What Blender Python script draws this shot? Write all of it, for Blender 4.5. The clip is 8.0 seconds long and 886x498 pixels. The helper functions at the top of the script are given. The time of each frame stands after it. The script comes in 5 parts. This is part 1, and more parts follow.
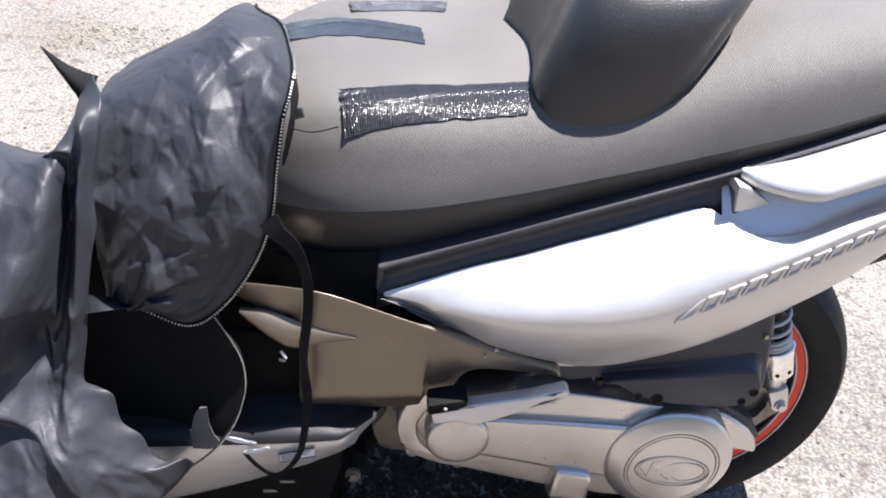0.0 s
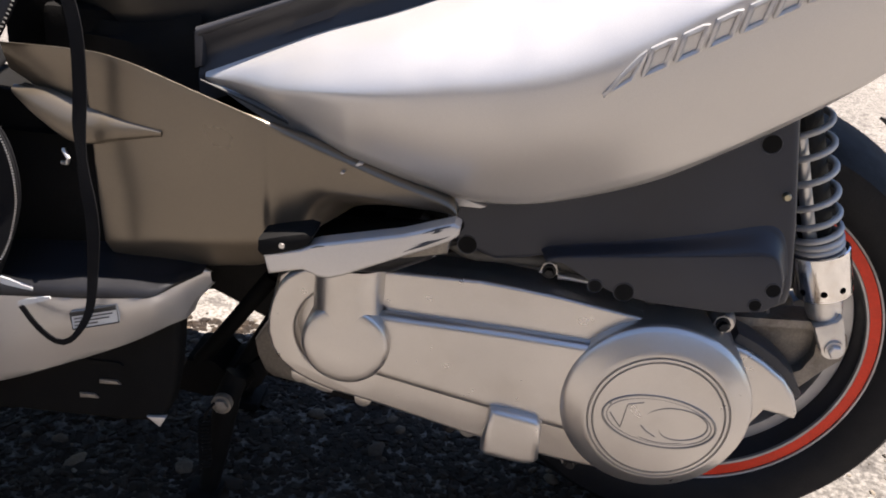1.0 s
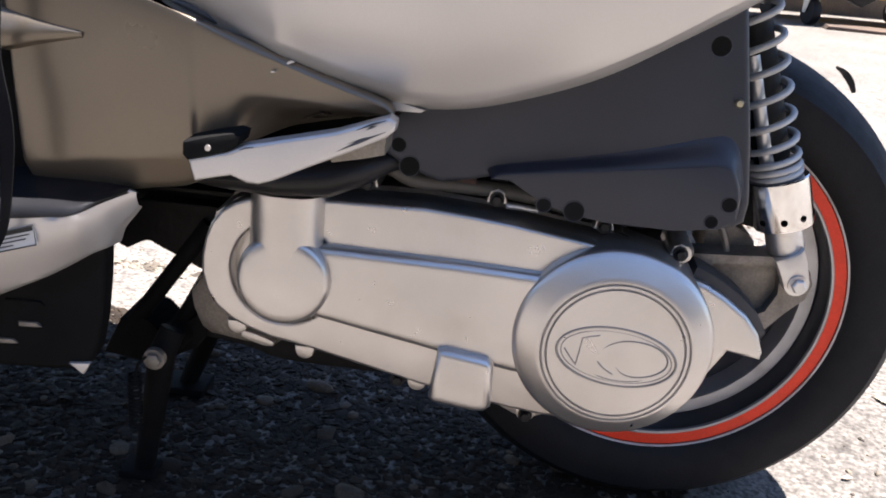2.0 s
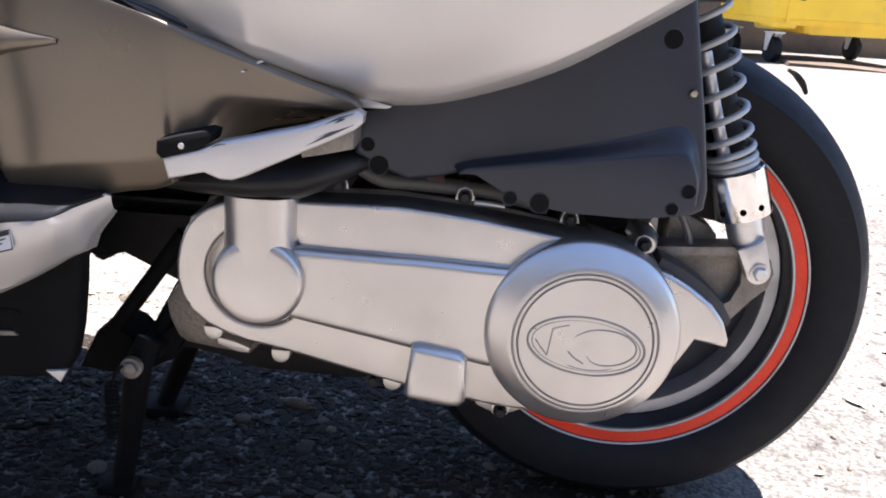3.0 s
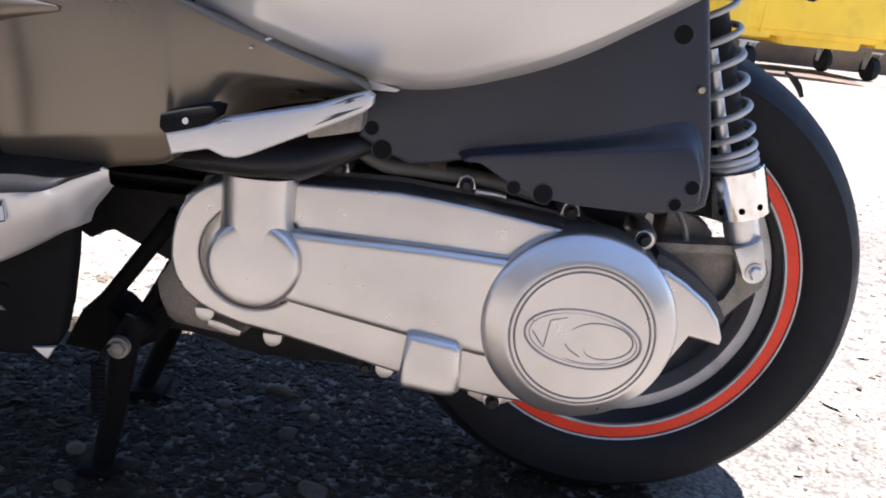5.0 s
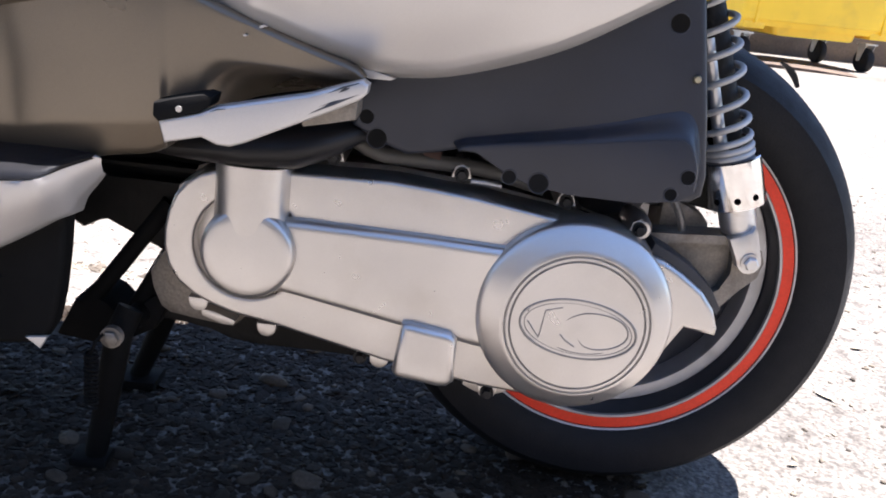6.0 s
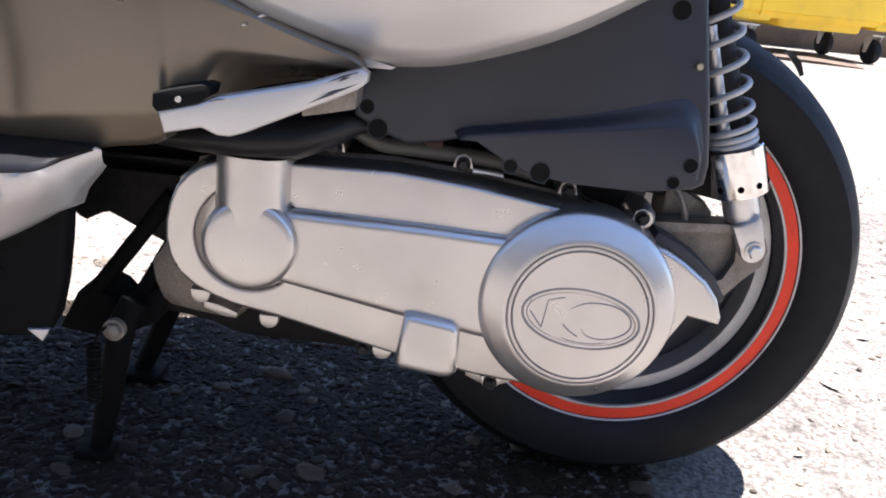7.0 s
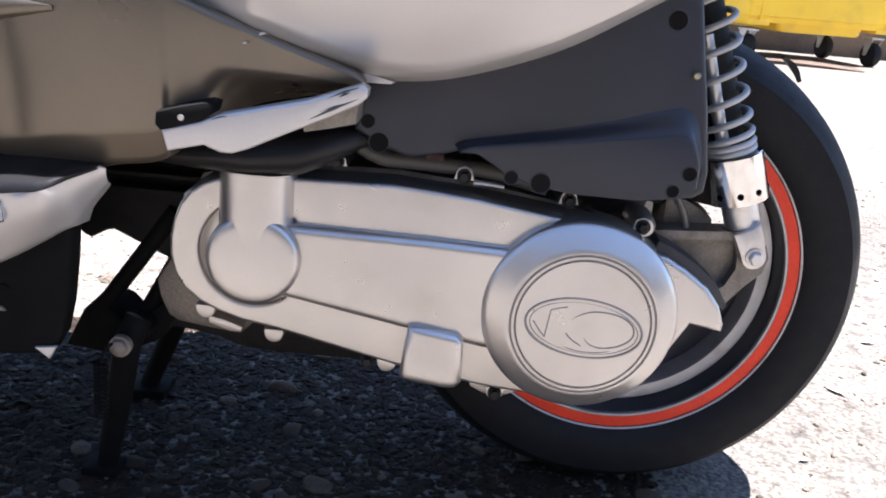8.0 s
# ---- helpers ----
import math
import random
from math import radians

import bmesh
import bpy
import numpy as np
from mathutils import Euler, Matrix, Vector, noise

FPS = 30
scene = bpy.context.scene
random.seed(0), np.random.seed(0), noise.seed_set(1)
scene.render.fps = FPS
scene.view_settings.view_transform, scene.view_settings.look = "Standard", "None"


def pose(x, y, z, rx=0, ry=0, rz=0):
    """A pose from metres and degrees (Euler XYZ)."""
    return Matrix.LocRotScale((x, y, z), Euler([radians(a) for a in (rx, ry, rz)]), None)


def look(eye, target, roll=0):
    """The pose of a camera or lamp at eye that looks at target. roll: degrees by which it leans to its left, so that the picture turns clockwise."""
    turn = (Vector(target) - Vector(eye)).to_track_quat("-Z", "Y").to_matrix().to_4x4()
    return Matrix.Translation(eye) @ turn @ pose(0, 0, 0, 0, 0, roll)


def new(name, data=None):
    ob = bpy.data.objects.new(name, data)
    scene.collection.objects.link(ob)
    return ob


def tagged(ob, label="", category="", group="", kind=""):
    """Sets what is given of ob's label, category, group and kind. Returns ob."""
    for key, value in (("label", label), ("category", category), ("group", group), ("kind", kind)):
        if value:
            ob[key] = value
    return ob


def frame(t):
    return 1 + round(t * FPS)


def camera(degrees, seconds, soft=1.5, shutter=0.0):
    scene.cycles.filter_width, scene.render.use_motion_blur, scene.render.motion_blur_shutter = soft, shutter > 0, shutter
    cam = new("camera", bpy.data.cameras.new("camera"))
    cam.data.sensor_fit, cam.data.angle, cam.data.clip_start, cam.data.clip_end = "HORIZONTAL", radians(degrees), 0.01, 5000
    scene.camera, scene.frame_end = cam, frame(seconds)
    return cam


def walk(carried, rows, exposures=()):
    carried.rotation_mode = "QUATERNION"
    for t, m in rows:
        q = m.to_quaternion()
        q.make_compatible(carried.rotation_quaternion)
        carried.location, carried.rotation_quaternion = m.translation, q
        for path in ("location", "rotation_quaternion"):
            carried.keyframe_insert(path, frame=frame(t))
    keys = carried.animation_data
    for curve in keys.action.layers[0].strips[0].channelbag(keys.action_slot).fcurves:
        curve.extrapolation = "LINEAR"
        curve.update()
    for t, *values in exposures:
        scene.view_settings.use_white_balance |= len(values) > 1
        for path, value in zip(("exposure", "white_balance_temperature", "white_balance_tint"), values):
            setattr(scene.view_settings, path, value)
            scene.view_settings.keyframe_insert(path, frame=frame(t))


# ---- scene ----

# ---------------------------------------------------------------- camera
cam = camera(50.8, 8.0, soft=1.9)
PATH = [
    (0, (-0.5092, -1.0571, 1.1171), (-0.4007, -0.2261, 0.5715), 7.92),
    (0.5, (-0.2932, -0.9707, 0.9398), (-0.2702, -0.0977, 0.4526), 6.29),
    (0.8, (-0.2456, -0.9345, 0.7977), (-0.2885, -0.0379, 0.3570), 5.16),
    (1, (-0.2133, -0.9305, 0.7155), (-0.2808, -0.0249, 0.2967), 5.34),
    (1.5, (-0.1804, -0.9406, 0.5853), (-0.2248, -0.0012, 0.2456), 5.00),
    (1.7, (-0.1768, -0.9345, 0.5865), (-0.2335, 0.0033, 0.2442), 5.34),
    (3, (-0.1613, -0.9694, 0.5460), (-0.1957, -0.0118, 0.2600), 3.75),
    (3.5, (-0.1705, -0.9746, 0.5442), (-0.1926, -0.0128, 0.2713), 4.50),
    (4, (-0.1816, -0.9726, 0.5447), (-0.1951, -0.0119, 0.2672), 5.28),
    (4.5, (-0.1871, -0.9686, 0.5374), (-0.1928, -0.0091, 0.2556), 5.94),
    (6, (-0.1901, -0.9634, 0.5335), (-0.1806, -0.0083, 0.2373), 6.62),
    (6.5, (-0.1808, -0.9618, 0.5308), (-0.1759, -0.0071, 0.2334), 6.02),
    (7, (-0.1856, -0.9620, 0.5288), (-0.1826, -0.0086, 0.2273), 6.14),
    (7.5, (-0.1891, -0.9650, 0.5308), (-0.1893, -0.0071, 0.2436), 5.73),
    (8, (-0.1846, -0.9668, 0.5323), (-0.1866, -0.0104, 0.2403), 5.11),
]
EXPOSURE = [(0, 2.12, 6150, 15), (0.6, 2.02, 6450, 16), (1.0, 1.93, 6700, 16), (1.6, 2.12, 6500, 16), (3.0, 2.52, 6150, 17), (8, 2.52, 6150, 17)]
walk(cam, [(t, look(eye, target, roll)) for t, eye, target, roll in PATH], EXPOSURE)

# ---------------------------------------------------------------- light
TO_SUN = Vector((0.31, 0.05, 1.0)).normalized()
world = bpy.data.worlds.new("sky")
world.use_nodes = True
scene.world = world
wn = world.node_tree.nodes
sky = wn.new("ShaderNodeTexSky")
sky.sky_type = "NISHITA"
sky.sun_disc = False
sky.ozone_density, sky.dust_density = 3.0, 0.4
sky.sun_elevation = math.asin(TO_SUN.z)
sky.sun_rotation = math.atan2(TO_SUN.x, TO_SUN.y)
wn["Background"].inputs["Strength"].default_value = 0.052
world.node_tree.links.new(sky.outputs[0], wn["Background"].inputs["Color"])
sun_data = bpy.data.lights.new("sun", "SUN")
sun_data.energy, sun_data.angle, sun_data.color = 5.0, radians(0.53), (1.0, 0.95, 0.87)
sun = new("sun", sun_data)
sun.matrix_world = look(TO_SUN * 20, (0, 0, 0))


# ---------------------------------------------------------------- materials
def material(name, color, rough=0.5, metal=0.0, vary=0.15, scale=6.0, fine=0.0, fine_scale=400.0, bump=0.0,
             bump_scale=200.0, dirt=None, dirt_amount=0.0, dirt_scale=9.0, spec=0.5, coat=0.0, rough_vary=0.08):
    """A surface with broad and fine variation, stains and relief, in object space metres."""
    m = bpy.data.materials.new(name)
    m.use_nodes = True
    t = m.node_tree
    n, l = t.nodes, t.links
    b = n["Principled BSDF"]
    b.inputs["Metallic"].default_value = metal
    b.inputs["Specular IOR Level"].default_value = spec
    b.inputs["Coat Weight"].default_value = coat
    b.inputs["Coat Roughness"].default_value = 0.12
    co = n.new("ShaderNodeTexCoord")

    def tex(size, detail=4.0):
        k = n.new("ShaderNodeTexNoise")
        k.inputs["Scale"].default_value, k.inputs["Detail"].default_value = size, detail
        l.new(co.outputs["Object"], k.inputs["Vector"])
        return k.outputs["Fac"]

    def blend(fac, a, c):
        x = n.new("ShaderNodeMix")
        x.data_type = "RGBA"
        l.new(fac, x.inputs["Factor"]) if not isinstance(fac, float) else None
        for slot, v in ((6, a), (7, c)):
            if isinstance(v, tuple):
                x.inputs[slot].default_value = (*v, 1)
            else:
                l.new(v, x.inputs[slot])
        return x.outputs[2]

    def ramp(fac, a, c, lo=0.0, hi=1.0):
        r = n.new("ShaderNodeMapRange")
        r.inputs["From Min"].default_value, r.inputs["From Max"].default_value = a, c
        r.inputs["To Min"].default_value, r.inputs["To Max"].default_value = lo, hi
        l.new(fac, r.inputs["Value"])
        return r.outputs["Result"]

    broad = tex(scale)
    dark = tuple(c * (1 - vary) for c in color)
    light = tuple(min(1, c * (1 + vary)) for c in color)
    out = blend(ramp(broad, 0.3, 0.7), dark, light)
    if fine:
        grain = tex(fine_scale, 2.0)
        out = blend(ramp(grain, 0.35, 0.65, 0, 1), blend(ramp(grain, 0, 1, fine, fine), out, (0.0, 0.0, 0.0)), out)
    if dirt:
        out = blend(ramp(tex(dirt_scale, 8.0), 0.52, 0.72, 0, dirt_amount), out, dirt)
    l.new(out, b.inputs["Base Color"])
    l.new(ramp(tex(scale * 5), 0.2, 0.8, max(0.02, rough - rough_vary), min(1, rough + rough_vary)), b.inputs["Roughness"])
    if bump:
        k = n.new("ShaderNodeBump")
        k.inputs["Strength"].default_value, k.inputs["Distance"].default_value = 1.0, bump
        l.new(tex(bump_scale, 3.0), k.inputs["Height"])
        l.new(k.outputs["Normal"], b.inputs["Normal"])
    return m


def woven(name, color, rough, size, depth, spec=0.5):
    """Vinyl with a fine diagonal weave that runs along and round the seat."""
    m = material(name, color, rough, 0.0, 0.12, 7.0, rough_vary=0.05, spec=spec)
    t = m.node_tree
    n, l = t.nodes, t.links
    co = n.new("ShaderNodeTexCoord")
    heights = []
    for d in ((1.0, 0.75, 0.75), (-1.0, 0.75, 0.75)):
        dot = n.new("ShaderNodeVectorMath")
        dot.operation = "DOT_PRODUCT"
        dot.inputs[1].default_value = d
        w = n.new("ShaderNodeMath")
        w.operation = "MULTIPLY"
        w.inputs[1].default_value = size
        s = n.new("ShaderNodeMath")
        s.operation = "SINE"
        l.new(co.outputs["Object"], dot.inputs[0])
        l.new(dot.outputs["Value"], w.inputs[0])
        l.new(w.outputs[0], s.inputs[0])
        heights.append(s.outputs[0])
    add = n.new("ShaderNodeMath")
    l.new(heights[0], add.inputs[0])
    l.new(heights[1], add.inputs[1])
    k = n.new("ShaderNodeBump")
    k.inputs["Strength"].default_value, k.inputs["Distance"].default_value = 0.8, depth
    l.new(add.outputs[0], k.inputs["Height"])
    l.new(k.outputs["Normal"], n["Principled BSDF"].inputs["Normal"])
    return m


SILVER = material("silver_paint", (0.57, 0.553, 0.536), 0.34, 0.58, 0.04, 5.0, fine=0.06, fine_scale=1500, coat=0.08)
CHAMPAGNE = material("grey_paint", (0.190, 0.161, 0.124), 0.32, 0.7, 0.07, 4.0, fine=0.10, fine_scale=1500, coat=0.15,
                     dirt=(0.2, 0.15, 0.10), dirt_amount=0.25)
CASTING = material("satin_casting", (0.60, 0.575, 0.55), 0.31, 0.85, 0.06, 9.0, fine=0.03, fine_scale=900,
                   dirt=(0.33, 0.29, 0.25), dirt_amount=0.22, dirt_scale=14, rough_vary=0.06)
RAW_ALLOY = material("dirty_alloy", (0.25, 0.225, 0.195), 0.5, 0.6, 0.3, 20.0, fine=0.2, bump=0.0006, bump_scale=260,
                     dirt=(0.10, 0.07, 0.05), dirt_amount=0.8, dirt_scale=28)
CHROME = material("chrome", (0.82, 0.81, 0.80), 0.16, 1.0, 0.06, 25.0, dirt=(0.45, 0.33, 0.22), dirt_amount=0.35, dirt_scale=60)
ZINC = material("zinc", (0.62, 0.61, 0.60), 0.35, 0.9, 0.1, 40.0, dirt=(0.3, 0.2, 0.13), dirt_amount=0.3, dirt_scale=80)
SPRING = material("spring_grey", (0.45, 0.45, 0.45), 0.42, 0.4, 0.1, 30.0, dirt=(0.2, 0.17, 0.14), dirt_amount=0.3)
BLACK_PLASTIC = material("black_plastic", (0.0085, 0.0085, 0.010), 0.46, 0.0, 0.2, 8.0, bump=0.0002, bump_scale=900,
                         dirt=(0.028, 0.025, 0.022), dirt_amount=0.2, dirt_scale=12, spec=0.35)
MATT_BLACK = material("matt_black", (0.0080, 0.0078, 0.0076), 0.75, 0.0, 0.3, 10.0, bump=0.0002, bump_scale=400, dirt=(0.012, 0.010, 0.009), dirt_amount=0.35, dirt_scale=14, spec=0.08)
GREY_PLASTIC = material("dark_grey_plastic", (0.034, 0.034, 0.038), 0.45, 0.0, 0.15, 8.0, bump=0.0002, bump_scale=900)
ENGINE_BLACK = material("engine_black", (0.0090, 0.0086, 0.0082), 0.6, 0.0, 0.35, 20.0, bump=0.001, bump_scale=120,
                        dirt=(0.022, 0.018, 0.013), dirt_amount=0.5, dirt_scale=25, spec=0.25)
HOLE = material("hole_black", (0.002, 0.002, 0.002), 0.95, 0.0, 0.2, 30.0, spec=0.03)
RUBBER = material("tyre_rubber", (0.0085, 0.0085, 0.0100), 0.62, 0.0, 0.15, 14.0, fine=0.25, fine_scale=500, bump=0.0003,
                  bump_scale=500, dirt=(0.022, 0.020, 0.019), dirt_amount=0.25, dirt_scale=10, spec=0.25)
RED_TAPE = material("red_tape", (0.92, 0.048, 0.009), 0.5, 0.0, 0.07, 30.0, fine=0.1, dirt=(0.3, 0.08, 0.05), dirt_amount=0.2)
RIM_ALLOY = material("rim_alloy", (0.47, 0.47, 0.48), 0.4, 0.7, 0.1, 20.0, dirt=(0.12, 0.1, 0.08), dirt_amount=0.4, dirt_scale=22)
RIM_DARK = material("rim_dark", (0.045, 0.047, 0.055), 0.38, 0.4, 0.2, 18.0, dirt=(0.1, 0.09, 0.08), dirt_amount=0.35)
SEAT_VINYL = woven("seat_vinyl", (0.098, 0.093, 0.088), 0.58, 2600.0, 0.00013, 0.3)
BORDER_VINYL = material("border_vinyl", (0.034, 0.032, 0.030), 0.5, 0.0, 0.15, 9.0, bump=0.0002, bump_scale=700, spec=0.3)
PAD_VINYL = material("pad_vinyl", (0.022, 0.021, 0.021), 0.36, 0.0, 0.12, 9.0, bump=0.0003, bump_scale=700)
AIRBOX = material("matt_airbox", (0.0225, 0.0255, 0.036), 0.36, 0.0, 0.2, 8.0, bump=0.0002, bump_scale=900, dirt=(0.035, 0.033, 0.032), dirt_amount=0.2, dirt_scale=10, spec=0.4)
FOIL = material("glinting_foil_tape", (0.22, 0.22, 0.225), 0.15, 0.7, 0.5, 45.0, bump=0.006, bump_scale=110)
WORN_SHADE_GREY = material("worn_shade_grey", (0.065, 0.062, 0.057), 0.5, 0.0, 0.15, 12.0)
BADGE = material("badge_line", (0.27, 0.258, 0.245), 0.45, 0.5, 0.1, 60.0)
NYLON = material("black_nylon", (0.0185, 0.0195, 0.025), 0.56, 0.0, 0.15, 5.0, bump=0.0003, bump_scale=260, spec=0.42)
STRAP = material("black_webbing", (0.0058, 0.0058, 0.0066), 0.75, 0.0, 0.15, 20.0, bump=0.0003, bump_scale=900, spec=0.12)
ZIP = material("zip_metal", (0.55, 0.54, 0.52), 0.35, 0.8, 0.15, 90.0)
TAPE = material("shiny_black_tape", (0.022, 0.022, 0.024), 0.22, 0.0, 0.2, 60.0, bump=0.0009, bump_scale=170, spec=0.8)
STICKER = material("sticker_white", (0.62, 0.62, 0.60), 0.45, 0.0, 0.05, 20.0)
INK = material("sticker_ink", (0.02, 0.02, 0.02), 0.5)
BIN_YELLOW = material("bin_yellow", (0.96, 0.60, 0.03), 0.4, 0.0, 0.05, 3.0, dirt=(0.5, 0.3, 0.05), dirt_amount=0.3, dirt_scale=5)
STEEL = material("castor_steel", (0.55, 0.55, 0.54), 0.45, 0.8, 0.2, 12.0)
WOOD = material("weathered_wood", (0.085, 0.055, 0.038), 0.75, 0.0, 0.3, 6.0, fine=0.3, fine_scale=90, bump=0.002, bump_scale=40)
def stone(name, dark, light, power):
    """Stones that differ in tone one from the next, most of them dark."""
    m = material(name, light, 0.75, 0.0, 0.3, 40.0, fine=0.3, fine_scale=300, bump=0.001, bump_scale=200, spec=0.2)
    n, l = m.node_tree.nodes, m.node_tree.links
    b = n["Principled BSDF"]
    g, p, x = n.new("ShaderNodeNewGeometry"), n.new("ShaderNodeMath"), n.new("ShaderNodeMix")
    p.operation, p.inputs[1].default_value, x.data_type = "POWER", power, "RGBA"
    was = b.inputs["Base Color"].links[0].from_socket
    l.new(g.outputs["Random Per Island"], p.inputs[0])
    l.new(p.outputs[0], x.inputs["Factor"])
    x.inputs[6].default_value = (*dark, 1)
    l.new(was, x.inputs[7])
    l.new(x.outputs[2], b.inputs["Base Color"])
    return m


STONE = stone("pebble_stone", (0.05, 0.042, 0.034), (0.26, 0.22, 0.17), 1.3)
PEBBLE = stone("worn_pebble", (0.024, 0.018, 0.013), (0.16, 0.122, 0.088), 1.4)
# chippings coloured far darker than the yard to deepen the scooter's shade
SHADE_CHIPPING = stone("shade_toned_chipping", (0.0145, 0.0098, 0.0062), (0.040, 0.027, 0.017), 2.0)
LEAF = material("dry_leaf", (0.36, 0.30, 0.22), 0.7, 0.0, 0.4, 30.0)


def ground_material():
    m = material("dusty_concrete", (0.203, 0.186, 0.166), 0.9, 0.0, 0.24, 1.3, fine=0.55, fine_scale=150.0, bump=0.009,
                 bump_scale=90.0, dirt=(0.045, 0.040, 0.036), dirt_amount=0.7, dirt_scale=30.0, spec=0.2)
    return m


GROUND = ground_material()


# ---------------------------------------------------------------- mesh helpers
def finish(bm, name, mat, angle=38):
    bmesh.ops.recalc_face_normals(bm, faces=bm.faces[:])
    for f in bm.faces:
        f.smooth = True
    me = bpy.data.meshes.new(name)
    bm.to_mesh(me)
    bm.free()
    me.materials.append(mat)
    me.set_sharp_from_angle(angle=radians(angle))
    return me


def part(name, bm, mat, parent, label="", angle=38):
    ob = new(name, finish(bm, name, mat, angle))
    ob.parent = parent
    if label:
        tagged(ob, label)
    return ob


def thing(name, label, category, at=(0, 0, 0), group="", kind=""):
    ob = new(name)
    ob.empty_display_size = 0.05
    ob.location = at
    return tagged(ob, label, category, group, kind)


def curve(pts, n):
    """n points on a smooth curve through pts, evenly spaced in chord length."""
    p = np.array(pts, float)
    d = np.r_[0, np.cumsum(np.linalg.norm(np.diff(p, axis=0), axis=1))]
    out = []
    for s in np.linspace(0, d[-1], n):
        i = min(max(int(np.searchsorted(d, s)) - 1, 0), len(p) - 2)
        u = (s - d[i]) / (d[i + 1] - d[i])
        p0, p1, p2, p3 = p[max(i - 1, 0)], p[i], p[i + 1], p[min(i + 2, len(p) - 1)]
        m1 = (p2 - p0) / 2 if i > 0 else p2 - p1
        m2 = (p3 - p1) / 2 if i + 2 < len(p) else p2 - p1
        out.append((2 * u**3 - 3 * u**2 + 1) * p1 + (u**3 - 2 * u**2 + u) * m1 + (3 * u**2 - 2 * u**3) * p2 + (u**3 - u**2) * m2)
    return np.array(out)


def spans(pts, per):
    """Points on a smooth curve through pts, per of them to each span, so that every given point stays on it."""
    p = np.array(pts, float)
    out = []
    for i in range(len(p) - 1):
        h = [max(1e-6, float(np.linalg.norm(p[j + 1] - p[j]))) if 0 <= j < len(p) - 1 else None for j in (i - 1, i, i + 1)]
        m1 = (p[i + 1] - p[i - 1]) / (h[0] + h[1]) * h[1] if h[0] else p[i + 1] - p[i]
        m2 = (p[i + 2] - p[i]) / (h[1] + h[2]) * h[1] if h[2] else p[i + 1] - p[i]
        for u in np.arange(per) / per:
            out.append((2 * u**3 - 3 * u**2 + 1) * p[i] + (u**3 - 2 * u**2 + u) * m1 + (3 * u**2 - 2 * u**3) * p[i + 1] + (u**3 - u**2) * m2)
    return np.array(out + [p[-1]])


def along(pts, x):
    """The other coordinates of a polyline given by rising first coordinate, smoothly at x."""
    p = np.array(pts, float)
    i = min(max(int(np.searchsorted(p[:, 0], x)) - 1, 0), len(p) - 2)
    u = min(max((x - p[i, 0]) / (p[i + 1, 0] - p[i, 0]), 0), 1)
    h = p[i + 1, 0] - p[i, 0]

    def slope(j):
        if j == 0 or j == len(p) - 1:
            k = min(j, len(p) - 2)
            return (p[k + 1, 1:] - p[k, 1:]) / (p[k + 1, 0] - p[k, 0])
        return (p[j + 1, 1:] - p[j - 1, 1:]) / (p[j + 1, 0] - p[j - 1, 0])

    a, b = slope(i) * h, slope(i + 1) * h
    return (2 * u**3 - 3 * u**2 + 1) * p[i, 1:] + (u**3 - 2 * u**2 + u) * a + (3 * u**2 - 2 * u**3) * p[i + 1, 1:] + (u**3 - u**2) * b


def loft(rows, around=False, thick=0.0, caps=False):
    bm = bmesh.new()
    v = [[bm.verts.new(tuple(float(c) for c in p)) for p in row] for row in rows]
    for a, b in zip(v, v[1:]):
        for k in range(len(a) if around else len(a) - 1):
            j = (k + 1) % len(a)
            bm.faces.new((a[k], a[j], b[j], b[k]))
    if caps:
        bm.faces.new(v[0])
        bm.faces.new(v[-1][::-1])
    if thick:
        bmesh.ops.recalc_face_normals(bm, faces=bm.faces[:])
        bmesh.ops.solidify(bm, geom=bm.faces[:], thickness=thick)
    return bm


def plate(outline, front, back, bevel=0.002, segments=2, bm=None):
    """A slab with an outline in x and z, from y = front (towards the viewer) to y = back, its front edge rounded."""
    bm = bm or bmesh.new()
    v = [bm.verts.new((x, front, z)) for x, z in outline]
    face = bm.faces.new(v)
    got = bmesh.ops.extrude_face_region(bm, geom=[face])
    moved = [g for g in got["geom"] if isinstance(g, bmesh.types.BMVert)]
    bmesh.ops.translate(bm, verts=moved, vec=(0, back - front, 0))
    if bevel:
        edges = [e for e in bm.edges if all(abs(w.co.y - front) < 1e-6 for w in e.verts) and e.verts[0] in v and e.verts[1] in v]
        bmesh.ops.bevel(bm, geom=edges, offset=bevel, segments=segments, profile=0.6, affect="EDGES", clamp_overlap=True)
    return bm


def revolve(profile, x, z, steps=72, bm=None, arc=None):
    """A body turned round the y axis through (x, z): profile of (radius, y)."""
    bm = bm or bmesh.new()
    a0, a1 = arc or (0, 360)
    closed = arc is None
    rings = []
    for k in range(steps if closed else steps + 1):
        a = radians(a0 + (a1 - a0) * k / steps)
        rings.append([bm.verts.new((x + r * math.cos(a), y, z + r * math.sin(a))) for r, y in profile])
    for k in range(len(rings) if closed else len(rings) - 1):
        p, q = rings[k], rings[(k + 1) % len(rings)]
        for i in range(len(profile) - 1):
            bm.faces.new((p[i], p[i + 1], q[i + 1], q[i]))
    bmesh.ops.remove_doubles(bm, verts=bm.verts[:], dist=1e-6)
    return bm


